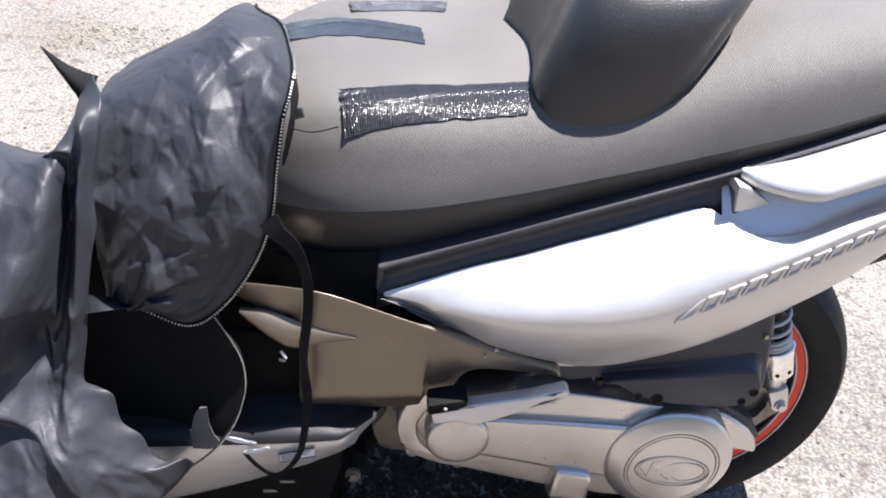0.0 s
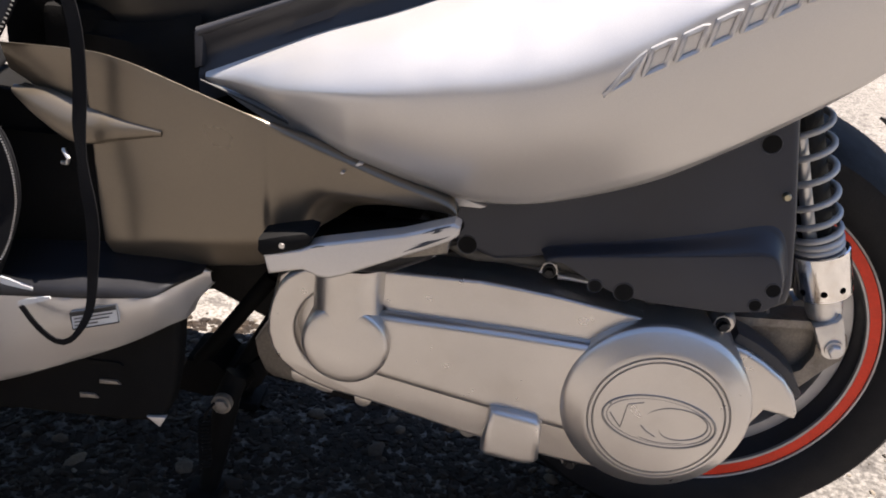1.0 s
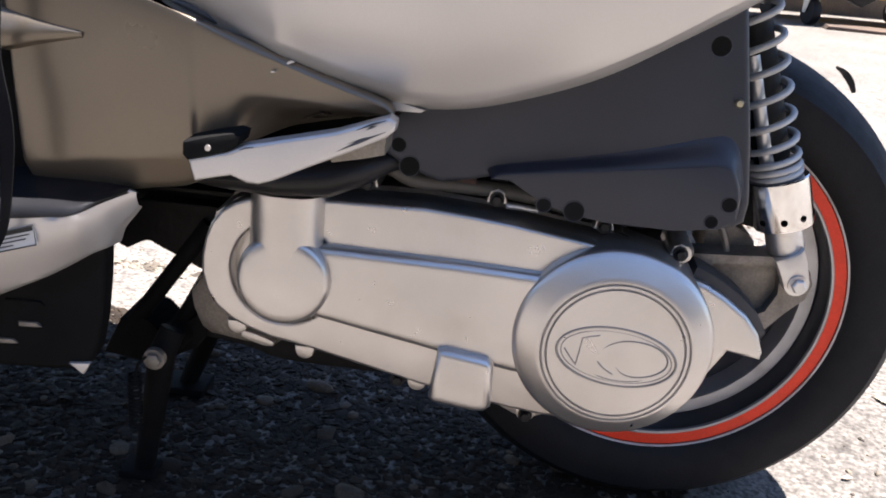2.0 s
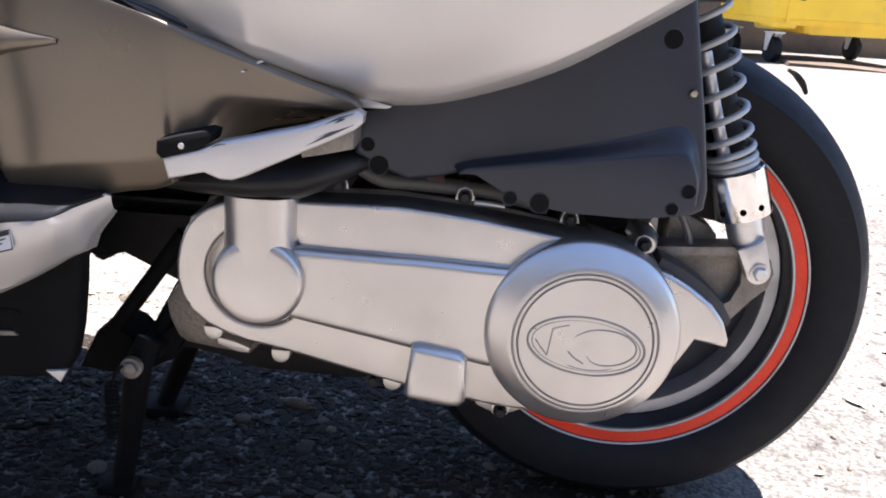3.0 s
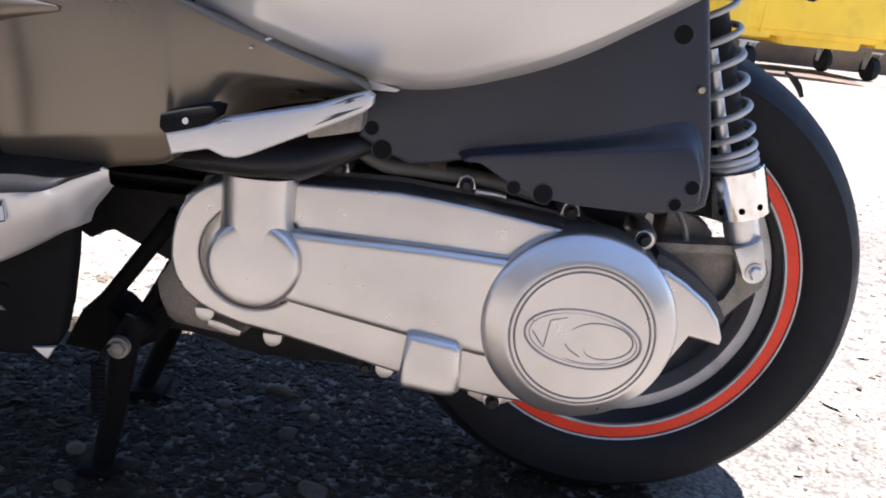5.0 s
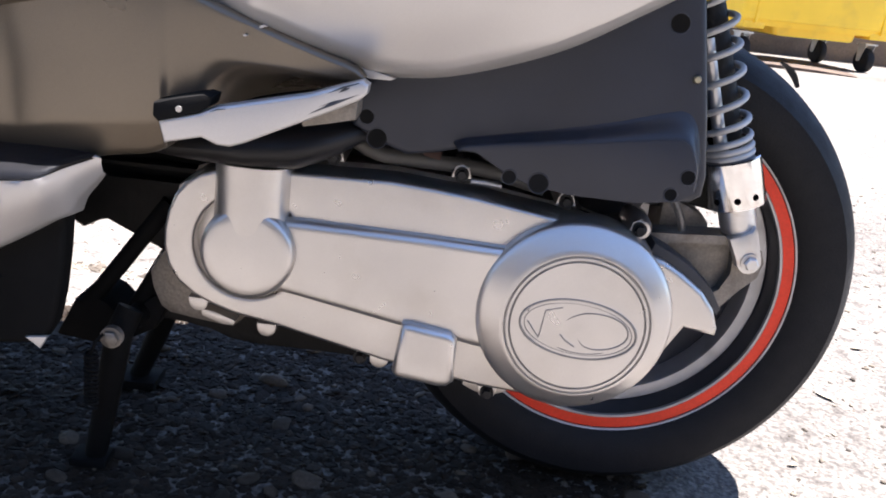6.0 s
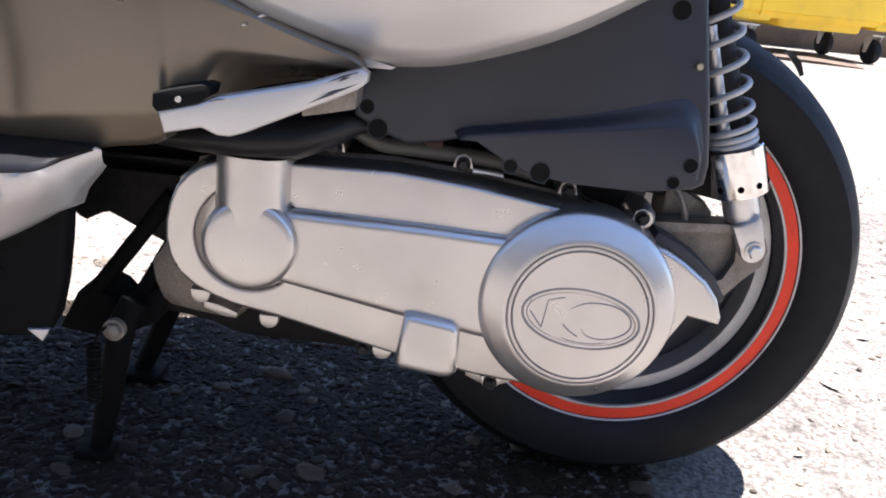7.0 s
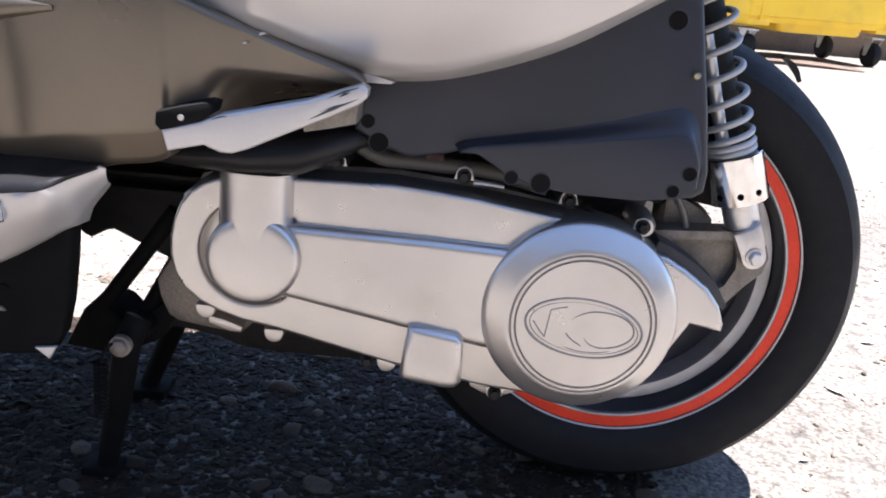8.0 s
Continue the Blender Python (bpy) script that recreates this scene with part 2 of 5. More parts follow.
def tube(pts, radius, steps=10, bm=None, caps=True, squash=1.0):
    """A round bar along pts; radius may be a list."""
    bm = bm or bmesh.new()
    p = [Vector(q) for q in pts]
    r = radius if isinstance(radius, (list, tuple)) else [radius] * len(p)
    d = (p[1] - p[0]).normalized()
    side = d.orthogonal().normalized()
    rings = []
    for k, q in enumerate(p):
        d = (p[min(k + 1, len(p) - 1)] - p[max(k - 1, 0)]).normalized()
        side = (side - d * side.dot(d)).normalized()
        other = d.cross(side)
        rings.append([bm.verts.new(q + r[k] * (math.cos(2 * math.pi * j / steps) * side + squash * math.sin(2 * math.pi * j / steps) * other)) for j in range(steps)])
    for a, b in zip(rings, rings[1:]):
        for j in range(steps):
            i = (j + 1) % steps
            bm.faces.new((a[j], a[i], b[i], b[j]))
    if caps:
        bm.faces.new(rings[0][::-1])
        bm.faces.new(rings[-1])
    return bm


def ribbon(pts, width, thick=0.0015, normal=(0, -1, 0)):
    """A flat band along pts, lying across the normal."""
    p = [Vector(q) for q in pts]
    rows = []
    for k, q in enumerate(p):
        d = (p[min(k + 1, len(p) - 1)] - p[max(k - 1, 0)]).normalized()
        side = d.cross(Vector(normal)).normalized()
        w = width[k] if isinstance(width, (list, tuple)) else width
        rows.append([q - side * w / 2, q + side * w / 2])
    return loft(rows, thick=thick)


def box(x0, x1, y0, y1, z0, z1, bevel=0.0, bm=None):
    bm = bm or bmesh.new()
    m = Matrix.Translation(((x0 + x1) / 2, (y0 + y1) / 2, (z0 + z1) / 2)) @ Matrix.Diagonal((x1 - x0, y1 - y0, z1 - z0, 1))
    got = bmesh.ops.create_cube(bm, size=1, matrix=m)
    if bevel:
        edges = list({e for w in got["verts"] for e in w.link_edges})
        bmesh.ops.bevel(bm, geom=edges, offset=bevel, segments=2, profile=0.6, affect="EDGES")
    return bm


def ellipse(x, z, a, b, turn=0, n=48, start=0, stop=360):
    t, out = radians(turn), []
    for k in range(n):
        w = radians(start + (stop - start) * k / n)
        u, v = a * math.cos(w), b * math.sin(w)
        out.append((x + u * math.cos(t) - v * math.sin(t), z + u * math.sin(t) + v * math.cos(t)))
    return out


def bolt(parent, x, y, z, r=0.006, mat=None, name="bolt"):
    """A hexagon head on a washer, facing the viewer."""
    bm = revolve([(0, y - 0.001), (r * 1.35, y - 0.001), (r * 1.35, y + 0.006)], x, z, 20)
    revolve([(0, y - 0.006), (r * 0.8, y - 0.006), (r, y - 0.005), (r, y)], x, z, 6, bm=bm)
    return part(name, bm, mat or ZINC, parent)


# ---------------------------------------------------------------- ground
def spread(inner, step, outer, n):
    near = list(np.arange(-inner, inner + 1e-6, step))
    far = list(inner * (outer / inner) ** (np.arange(1, n + 1) / n))
    return [-f for f in far[::-1]] + near + far


def height(x, y):
    k = max(0.0, 1 - (abs(x) + abs(y)) / 9)
    flat = min(1.0, max(0.0, (math.hypot(x, y) - 0.12) / 0.3))
    return k * flat * (0.010 * noise.noise((x * 2.1, y * 2.1, 0)) + 0.005 * noise.noise((x * 9, y * 9, 3)) + 0.0025 * noise.noise((x * 31, y * 31, 7)))


gx, gy = spread(2.2, 0.022, 220, 26), spread(2.2, 0.022, 220, 26)
gv = [(x, y, height(x, y) if abs(x) < 6 and abs(y) < 6 else 0.0) for y in gy for x in gx]
gf = [(j * len(gx) + i, j * len(gx) + i + 1, (j + 1) * len(gx) + i + 1, (j + 1) * len(gx) + i) for j in range(len(gy) - 1) for i in range(len(gx) - 1)]
gm = bpy.data.meshes.new("ground")
gm.from_pydata(gv, [], gf)
gm.polygons.foreach_set("use_smooth", [True] * len(gf))
gm.materials.append(GROUND)
ground = tagged(new("ground", gm), "dusty pale concrete and packed gravel yard in sunlight", "ground", kind="structure")


def stones(name, count, xs, ys, sizes, label, mat, seed, squash=0.6, detail=2):
    rnd = random.Random(seed)
    base = bmesh.new()
    bmesh.ops.create_icosphere(base, subdivisions=detail, radius=1)
    bv = [v.co.copy() for v in base.verts]
    bf = [[v.index for v in f.verts] for f in base.faces]
    base.free()
    vs, fs = [], []
    for _ in range(count):
        x, y = rnd.uniform(*xs), rnd.uniform(*ys)
        x, y = x + 0.07 * noise.noise((y * 6, seed, 0)), y + 0.07 * noise.noise((x * 6, 0, seed))
        s = sizes[0] * (sizes[1] / sizes[0]) ** (rnd.random() ** 2.2)
        rot = Euler((rnd.uniform(-0.3, 0.3), rnd.uniform(-0.3, 0.3), rnd.uniform(0, 6.3))).to_matrix()
        k = Vector((s * rnd.uniform(0.7, 1.5), s * rnd.uniform(0.7, 1.2), s * squash * rnd.uniform(0.6, 1.1)))
        o, n0 = Vector((x, y, height(x, y) + k.z * 0.35)), len(vs)
        for c in bv:
            w = 1 + (0.28 if detail > 1 else 0.6) * noise.noise(c * 1.7 + Vector((x * 50, y * 50, s)))
            vs.append(tuple(o + rot @ Vector((c.x * k.x * w, c.y * k.y * w, c.z * k.z * w))))
        fs += [[n0 + i for i in f] for f in bf]
    me = bpy.data.meshes.new(name)
    me.from_pydata(vs, [], fs)
    me.polygons.foreach_set("use_smooth", [detail > 1] * len(fs))
    me.materials.append(mat)
    return tagged(new(name, me), label, "pebbles", kind="stuff")


# real gravel, but laid dense and dark where the scooter's shade falls
stones("gravel", 26000, (-1.15, 0.08), (-0.46, 0.27), (0.0038, 0.0085), "fine grey-brown chippings under the scooter, darkened to stand in for its shade", SHADE_CHIPPING, 3, 0.3, 1)
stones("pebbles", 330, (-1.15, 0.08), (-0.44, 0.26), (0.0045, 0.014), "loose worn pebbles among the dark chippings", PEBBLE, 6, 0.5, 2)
stones("grit", 5200, (-1.4, 1.3), (-0.4, 1.9), (0.0012, 0.0050), "pale grit scattered over the sunlit yard", STONE, 4)


# ---------------------------------------------------------------- scooter
scooter = thing("scooter", "silver and grey touring scooter parked on its centre stand", "scooter")

# rear wheel
WX, WZ, TYRE_R = 0.0, 0.25, 0.2495
wheel = new("rear_wheel")
wheel.parent = scooter
half = [(0.170, -0.056), (0.176, -0.0625), (0.182, -0.067), (0.195, -0.0722), (0.208, -0.0738), (0.2225, -0.0730), (0.2285, -0.0668), (0.2345, -0.0590), (0.2390, -0.0500), (0.2425, -0.0400), (0.2458, -0.0280), (0.2482, -0.0150), (TYRE_R, 0.0)]
tyre_profile = half + [(r, -y) for r, y in half[-2::-1]]
tyre = part("tyre", revolve(tyre_profile, WX, WZ, 128), RUBBER, wheel, "worn black rubber tyre", 30)
rim = part("rim", revolve([(0.1785, -0.054), (0.1788, -0.0610), (0.1772, -0.0635), (0.1755, -0.0628), (0.1750, -0.0605), (0.1640, -0.0590), (0.1632, -0.0605), (0.1612, -0.0600), (0.1600, -0.055)], WX, WZ, 128),
           RIM_ALLOY, wheel, "bare alloy rim edge")
part("red_stripe", revolve([(0.1752, -0.0611), (0.1700, -0.0609), (0.1638, -0.0602)], WX, WZ, 128), RED_TAPE, wheel, "bright red reflective rim tape")
part("barrel", revolve([(0.1602, -0.057), (0.1585, -0.045), (0.1570, -0.028), (0.1470, -0.0265)], WX, WZ, 128), RIM_DARK, rim, "dark painted inside of the rim")
part("inner_ring", revolve([(0.1572, -0.0300), (0.1558, -0.0318), (0.1440, -0.0305), (0.1422, -0.0270), (0.1412, 0.010), (0.140, 0.05)], WX, WZ, 128), RIM_ALLOY, rim)
for a, spread_a in ((-30, 46), (107, 40), (215, 42)):
    out = []
    for k in range(15):
        w = radians(a - spread_a + 2 * spread_a * k / 14)
        out.append((WX + 0.1425 * math.cos(w), WZ + 0.1425 * math.sin(w)))
    out += [(WX + 0.04 * math.cos(radians(a + d)), WZ + 0.04 * math.sin(radians(a + d))) for d in (40, 0, -40)]
    part("spoke", plate(out, -0.002, 0.022, 0.006), RIM_DARK, wheel)
part("hub", revolve([(0.0, -0.05), (0.03, -0.05), (0.045, -0.03), (0.05, 0.05), (0, 0.06)], WX, WZ, 40), RAW_ALLOY, wheel)
part("brake_disc", revolve([(0.05, 0.066), (0.092, 0.066), (0.092, 0.070), (0.05, 0.070)], WX, WZ, 64), ZINC, wheel, "steel brake disc")
part("hugger_tab", ribbon(curve([(0.162, 0.075, 0.466), (0.172, 0.08, 0.461), (0.181, 0.08, 0.452), (0.187, 0.08, 0.441)], 10), [0.003, 0.004, 0.005, 0.006, 0.007, 0.007, 0.007, 0.006, 0.005, 0.004], 0.003), BLACK_PLASTIC, scooter)

# ------------------------------------------------ silver tail panel
TAIL_U = [(-0.460, -0.243, 0.522), (-0.418, -0.243, 0.541), (-0.369, -0.243, 0.563), (-0.320, -0.243, 0.581), (-0.273, -0.243, 0.601), (-0.226, -0.243, 0.620),
          (-0.181, -0.243, 0.640), (-0.145, -0.2435, 0.654), (-0.130, -0.2470, 0.6555), (-0.119, -0.256, 0.6525), (-0.107, -0.269, 0.6485), (-0.088, -0.280, 0.6475), (-0.050, -0.287, 0.659),
          (-0.010, -0.286, 0.682), (0.055, -0.280, 0.715), (0.200, -0.250, 0.790), (0.400, -0.190, 0.880)]
TAIL_C = [(-0.460, -0.2445, 0.519), (-0.430, -0.252, 0.5195), (-0.400, -0.265, 0.5215), (-0.360, -0.283, 0.529), (-0.313, -0.298, 0.537), (-0.266, -0.306, 0.547), (-0.220, -0.310, 0.556),
          (-0.176, -0.311, 0.571), (-0.134, -0.311, 0.594), (-0.055, -0.308, 0.644), (0.000, -0.304, 0.678), (0.055, -0.297, 0.706), (0.200, -0.262, 0.775), (0.400, -0.195, 0.870)]
TAIL_L = [(-0.460, -0.246, 0.516), (-0.416, -0.251, 0.493), (-0.363, -0.252, 0.468), (-0.310, -0.251, 0.451), (-0.257, -0.250, 0.443), (-0.204, -0.250, 0.446), (-0.153, -0.250, 0.460),
          (-0.104, -0.250, 0.480), (-0.058, -0.248, 0.507), (-0.010, -0.243, 0.537), (0.040, -0.238, 0.574), (0.090, -0.232, 0.622), (0.200, -0.215, 0.715), (0.400, -0.165, 0.840)]


# the line where the outer face ends and a narrow band turns under
TAIL_F = [(-0.460, 0.5175), (-0.430, 0.5085), (-0.401, 0.500), (-0.371, 0.4915), (-0.350, 0.486), (-0.328, 0.480), (-0.306, 0.473), (-0.284, 0.466), (-0.266, 0.460), (-0.249, 0.4555), (-0.223, 0.4535), (-0.197, 0.456),
          (-0.176, 0.462), (-0.156, 0.469), (-0.135, 0.477), (-0.115, 0.486), (-0.076, 0.507), (-0.038, 0.531), (0.0, 0.555), (0.040, 0.585), (0.090, 0.634), (0.200, 0.727), (0.400, 0.851)]


def tail_row(x, n=32, side=1):
    u, c, l = (along(q, x) for q in (TAIL_U, TAIL_C, TAIL_L))
    f = np.array([max(l[0] - (0.014 + 0.008 * min(1.0, max(0.0, (-0.20 - x) / 0.10))) * min(1.0, (x + 0.46) * 12), c[0] + 0.016 * min(1.0, (x + 0.46) * 12)), float(along(TAIL_F, x)[0])])
    e = np.array([c[0] * 0.80 + f[0] * 0.20, c[1] * 0.60 + f[1] * 0.40])
    s = min(1.0, max(0.0, (-0.295 - x) / 0.095))
    s = s * s * (3 - 2 * s)
    mid = u * 0.45 + c * 0.55 + np.array([-0.006, 0.004]) * min(1, (x + 0.46) * 8) * min(1.0, float(np.linalg.norm(u - c)) / 0.085) ** 0.6
    flat = u * 0.5 + c * 0.5 + np.array([-0.002, 0.0015]) * min(1.0, (x + 0.46) * 20)
    rows = spans([u, mid * (1 - s) + flat * s, c, e, f], max(2, n // 4))
    d = max(0.0005, f[1] - l[1])
    fold = [(f[0] + 0.0015, f[1] - 0.0012), (f[0] * 0.55 + (l[0] + 0.004) * 0.45, f[1] - 0.5 * d), (l[0] + 0.004, l[1]), (l[0] + 0.035, l[1] + 0.004)]
    return [(x, side * y, z) for y, z in rows] + [(x, side * y, z) for y, z in fold]


tail_x = list(np.linspace(-0.46, 0.4, 240))
tail = part("tail_panel", loft([tail_row(x) for x in tail_x]), SILVER, scooter, "glossy silver painted tail side panel", 50)
part("tail_panel", loft([tail_row(x, side=-1) for x in tail_x]), SILVER, scooter, "glossy silver painted tail side panel", 50)


def on_tail(x, z):
    """The y of the lower half of the tail panel at x and z."""
    best = min((abs(p[2] - z), k, p[1]) for k, p in enumerate(tail_row(x, 80)[30:80]))
    return best[2]


# recess under the grab handle, facing the sky
recess = []
for x in np.linspace(-0.1215, 0.4, 90):
    u = along(TAIL_U, x)
    d = min(1.0, (x + 0.122) * 40) ** 0.6
    top = float(along([(-0.13, 0.690), (-0.053, 0.712), (0.055, 0.760), (0.2, 0.84), (0.4, 0.92)], x)[0])
    w, h0 = u[0], u[1]
    recess.append([(x, w + 0.0005, h0 - 0.0005), (x, w + 0.003 * d, h0 - 0.003 * d), (x, min(w + 0.012 * d, -0.228), h0 + 0.008 * d), (x, min(w + 0.022 * d, -0.225), h0 + 0.024 * d), (x, min(w + 0.036 * d, -0.223), h0 + 0.042 * d), (x, -0.222, max(top - 0.006, h0 + 0.050 * d)), (x, -0.206, max(top, h0 + 0.056 * d))])
part("handle_recess", loft([curve(r, 14) for r in recess]), SILVER, tail, angle=60)
handle_rows = []
for k, x in enumerate(np.linspace(-0.110, 0.42, 64)):
    s = min(1.0, ((k + 0.3) / 8)) ** 0.6
    zc = float(along([(-0.12, 0.697), (-0.090, 0.702), (-0.053, 0.712), (0.0, 0.736), (0.055, 0.763), (0.2, 0.84), (0.42, 0.93)], x)[0])
    yo = 0.0 if x < 0.08 else (x - 0.08) * 0.2
    row = []
    for w in np.linspace(0, 2 * math.pi, 28, endpoint=False):
        cy = math.copysign(abs(math.cos(w)) ** 0.8, math.cos(w))
        sz = math.copysign(abs(math.sin(w)) ** 0.8, math.sin(w))
        row.append((x, -0.236 + yo - 0.029 * s + 0.029 * s * cy, zc + 0.0125 * (0.3 + 0.7 * s) * sz + 0.007 * cy * s - 0.004 * s))
    handle_rows.append(row)
part("grab_handle", loft(handle_rows, around=True, caps=True), SILVER, scooter, "silver painted passenger grab handle", 50)
part("handle_end", plate([(-0.1165, 0.693), (-0.1160, 0.683), (-0.1120, 0.662), (-0.074, 0.6725), (-0.090, 0.683), (-0.104, 0.691)], -0.2600, -0.215, 0.003), SILVER, scooter)
# dark grey plate paints the shade of the silver recess below the handle
part("pocket_shade_plate", plate([(-0.116, 0.682), (-0.112, 0.655), (-0.104, 0.6435), (-0.087, 0.642), (-0.052, 0.653), (-0.051, 0.670), (-0.069, 0.668), (-0.098, 0.688)], -0.2560, -0.225, 0.003), WORN_SHADE_GREY, scooter, "grey plate standing in for shade under the handle end")
part("handle_screw", revolve([(0, -0.264), (0.004, -0.263), (0.005, -0.245)], -0.066, 0.673, 14), CHROME, scooter)

# raised chrome lettering bars along the tail
for i in range(10):
    a = i / 9.6
    x0, z0 = -0.157 + 0.183 * a, 0.561 + 0.110 * a
    dx, dz = 0.0130, 0.0078
    hz = 0.018 - 0.003 * a
    if i == 0:
        corner = [(x0 - 0.004, z0 - 0.005), (x0 + 0.005, z0 + hz * 0.5), (x0 + dx + 0.005, z0 + dz + hz + 0.001), (x0 + dx - 0.001, z0 + dz)]
    else:
        corner = [(x0, z0), (x0 + 0.003, z0 + hz), (x0 + dx + 0.003, z0 + dz + hz), (x0 + dx, z0 + dz)]
    loop = np.concatenate([curve([corner[j], corner[(j + 1) % 4]], 6)[:-1] for j in range(4)])
    pts = [(x, on_tail(x, z) - 0.0006, z) for x, z in loop]
    part("lettering_bar", tube(pts + pts[:2], 0.0021, 6, caps=False), SILVER, tail, "raised plain slanted bar")

# dark trim channel between seat and tail panel
chan = []
TRIM_LOW = [(-0.470, 0.517), (-0.460, 0.521), (-0.418, 0.540), (-0.369, 0.562), (-0.320, 0.580), (-0.273, 0.600), (-0.226, 0.619), (-0.181, 0.639), (-0.136, 0.657), (-0.08, 0.680), (0.055, 0.740), (0.2, 0.80), (0.42, 0.89)]
for x in np.linspace(-0.467, 0.42, 90):
    zt = float(along([(-0.47, 0.551), (-0.37, 0.593), (-0.286, 0.628), (-0.206, 0.661), (-0.085, 0.712), (0.035, 0.766), (0.42, 0.93)], x)[0])
    zl = float(along(TRIM_LOW, x)[0])
    h = zt - zl
    yo = 0.0 if x < 0.05 else (x - 0.05) * 0.2
    chan.append([(x, -0.2365 + yo, zl - 0.024), (x, -0.2395 + yo, zl), (x, -0.233 + yo, zl + 0.30 * h), (x, -0.2335 + yo, zl + 0.58 * h), (x, -0.241 + yo, zl + 0.84 * h), (x, -0.2425 + yo, zt - 0.001), (x, -0.238 + yo, zt + 0.002), (x, -0.20 + yo, zt + 0.002)])
part("seat_trim", loft([curve(r, 16) for r in chan]), GREY_PLASTIC, scooter, "dark grey plastic trim under the seat")
part("trim_end", plate([(-0.4690, 0.5515), (-0.4635, 0.5535), (-0.4620, 0.546), (-0.4635, 0.526), (-0.4690, 0.524)], -0.2420, -0.20, 0.0012), GREY_PLASTIC, scooter)
bead = []
for x in np.linspace(-0.4665, 0.42, 80):
    zt = float(along([(-0.47, 0.551), (-0.37, 0.593), (-0.286, 0.628), (-0.206, 0.661), (-0.085, 0.712), (0.035, 0.766), (0.42, 0.93)], x)[0])
    yo = 0.0 if x < 0.05 else (x - 0.05) * 0.2
    bead.append((x, -0.2405 + yo, zt - 0.0005))
part("trim_bead", tube(bead, [0.0016 + 0.0022 * math.exp(-(x + 0.4665) / 0.08) for x, _, _ in bead], 10), GREY_PLASTIC, scooter, "upper bead of the trim", 60)

# ------------------------------------------------ seat
SEAT = [(-0.64, 0.150, 0.530, 0.680), (-0.55, 0.205, 0.533, 0.722), (-0.47, 0.229, 0.552, 0.738), (-0.37, 0.238, 0.595, 0.747), (-0.226, 0.238, 0.655, 0.775), (-0.085, 0.238, 0.714, 0.835), (0.035, 0.235, 0.768, 0.872),
        (0.20, 0.215, 0.835, 0.905), (0.42, 0.16, 0.925, 0.95)]


def seat_section(x):
    """Half of the seat's cross-section at x: the lower band, tucked in below the widest line, and the cushion above it."""
    hw, zb, zt = along(SEAT, x)
    h = zt - zb
    g = float(np.interp(x, (-0.47, -0.25, -0.05, 0.2), (1.0, 0.8, 0.45, 0.3)))
    w = 0.34 * g
    low = [(hw - 0.034 * g, zb - 0.012), (hw - 0.020 * g, zb - 0.004), (hw - 0.009 * g, zb + 0.13 * g * h), (hw - 0.002 * g, zb + 0.25 * g * h), (hw, zb + w * h)]
    high = [low[-1], (hw * 0.988, zb + (w + 0.4 * (0.56 - w)) * h), (hw * 0.955, zb + 0.56 * h), (hw * 0.89, zb + 0.74 * h), (hw * 0.75, zb + 0.885 * h), (hw * 0.4, zb + 0.975 * h), (0, zt)]
    return low, high


seat_x = np.linspace(-0.64, 0.42, 90)
low_rows = [[(x, -y, z) for y, z in curve(seat_section(x)[0], 10)] for x in seat_x]
high_rows = []
for x in seat_x:
    c = [(x, -y, z) for y, z in curve(seat_section(x)[1], 28)]
    high_rows.append(c + [(x, -y, z) for _, y, z in c[-2::-1]])
seat = part("seat", loft(high_rows), SEAT_VINYL, scooter, "dark grey textured vinyl seat", 60)
# lower band, smoother and darker than the cushion, narrowing to the rear
for side in (1, -1):
    part("seat_border", loft([[(x, side * y, z) for x, y, z in r] for r in low_rows]), BORDER_VINYL, scooter, "smooth darker lower band of the seat", 60)
part("seat_base", loft([[r[0], (r[0][0], -r[0][1], r[0][2])] for r in low_rows]), MATT_BLACK, scooter)
PAD = [(-0.338, 0.0), (-0.322, -0.07), (-0.322, -0.13), (-0.328, -0.175), (-0.319, -0.202), (-0.294, -0.217), (-0.257, -0.222), (-0.215, -0.221), (-0.172, -0.207), (-0.130, -0.152), (-0.108, -0.075), (-0.100, 0.0)]


def seat_profile(x):
    c = curve(seat_section(x)[1][::-1], 60)
    return np.interp(np.linspace(0, 0.24, 49), np.maximum.accumulate(c[:, 0]), c[:, 1])


SEAT_GRID = np.array([seat_profile(x) for x in np.linspace(-0.64, 0.42, 107)])


def seat_height(x, y):
    i, j = min(max((x + 0.64) / 0.01, 0), 105.99), min(abs(y) / 0.005, 47.99)
    p, q = int(i), int(j)
    top, low = SEAT_GRID[p], SEAT_GRID[p + 1]
    return float((top[q] * (q + 1 - j) + top[q + 1] * (j - q)) * (p + 1 - i) + (low[q] * (q + 1 - j) + low[q + 1] * (j - q)) * (i - p))


foot = [tuple(p) for p in curve(PAD, 40)]
foot = foot + [(x, -y) for x, y in foot[-2:0:-1]]
pad_rows = []
for lift, grow in ((-0.012, 0.98), (0.000, 0.985), (0.018, 0.991), (0.045, 0.994), (0.075, 0.985), (0.100, 0.95), (0.120, 0.86), (0.133, 0.70), (0.142, 0.48), (0.146, 0.22)):
    m = min(1.0, max(0.0, lift / 0.12))
    row = []
    for x, y in foot:
        z0 = seat_height(max(min(x, 0.3), -0.6), y) * (1 - 0.7 * m) + 0.755 * 0.7 * m
        row.append(((x + 0.215) * grow - 0.215 + 0.035 * m, y * (grow if lift < 0.12 else grow), z0 + lift))
    pad_rows.append(row)
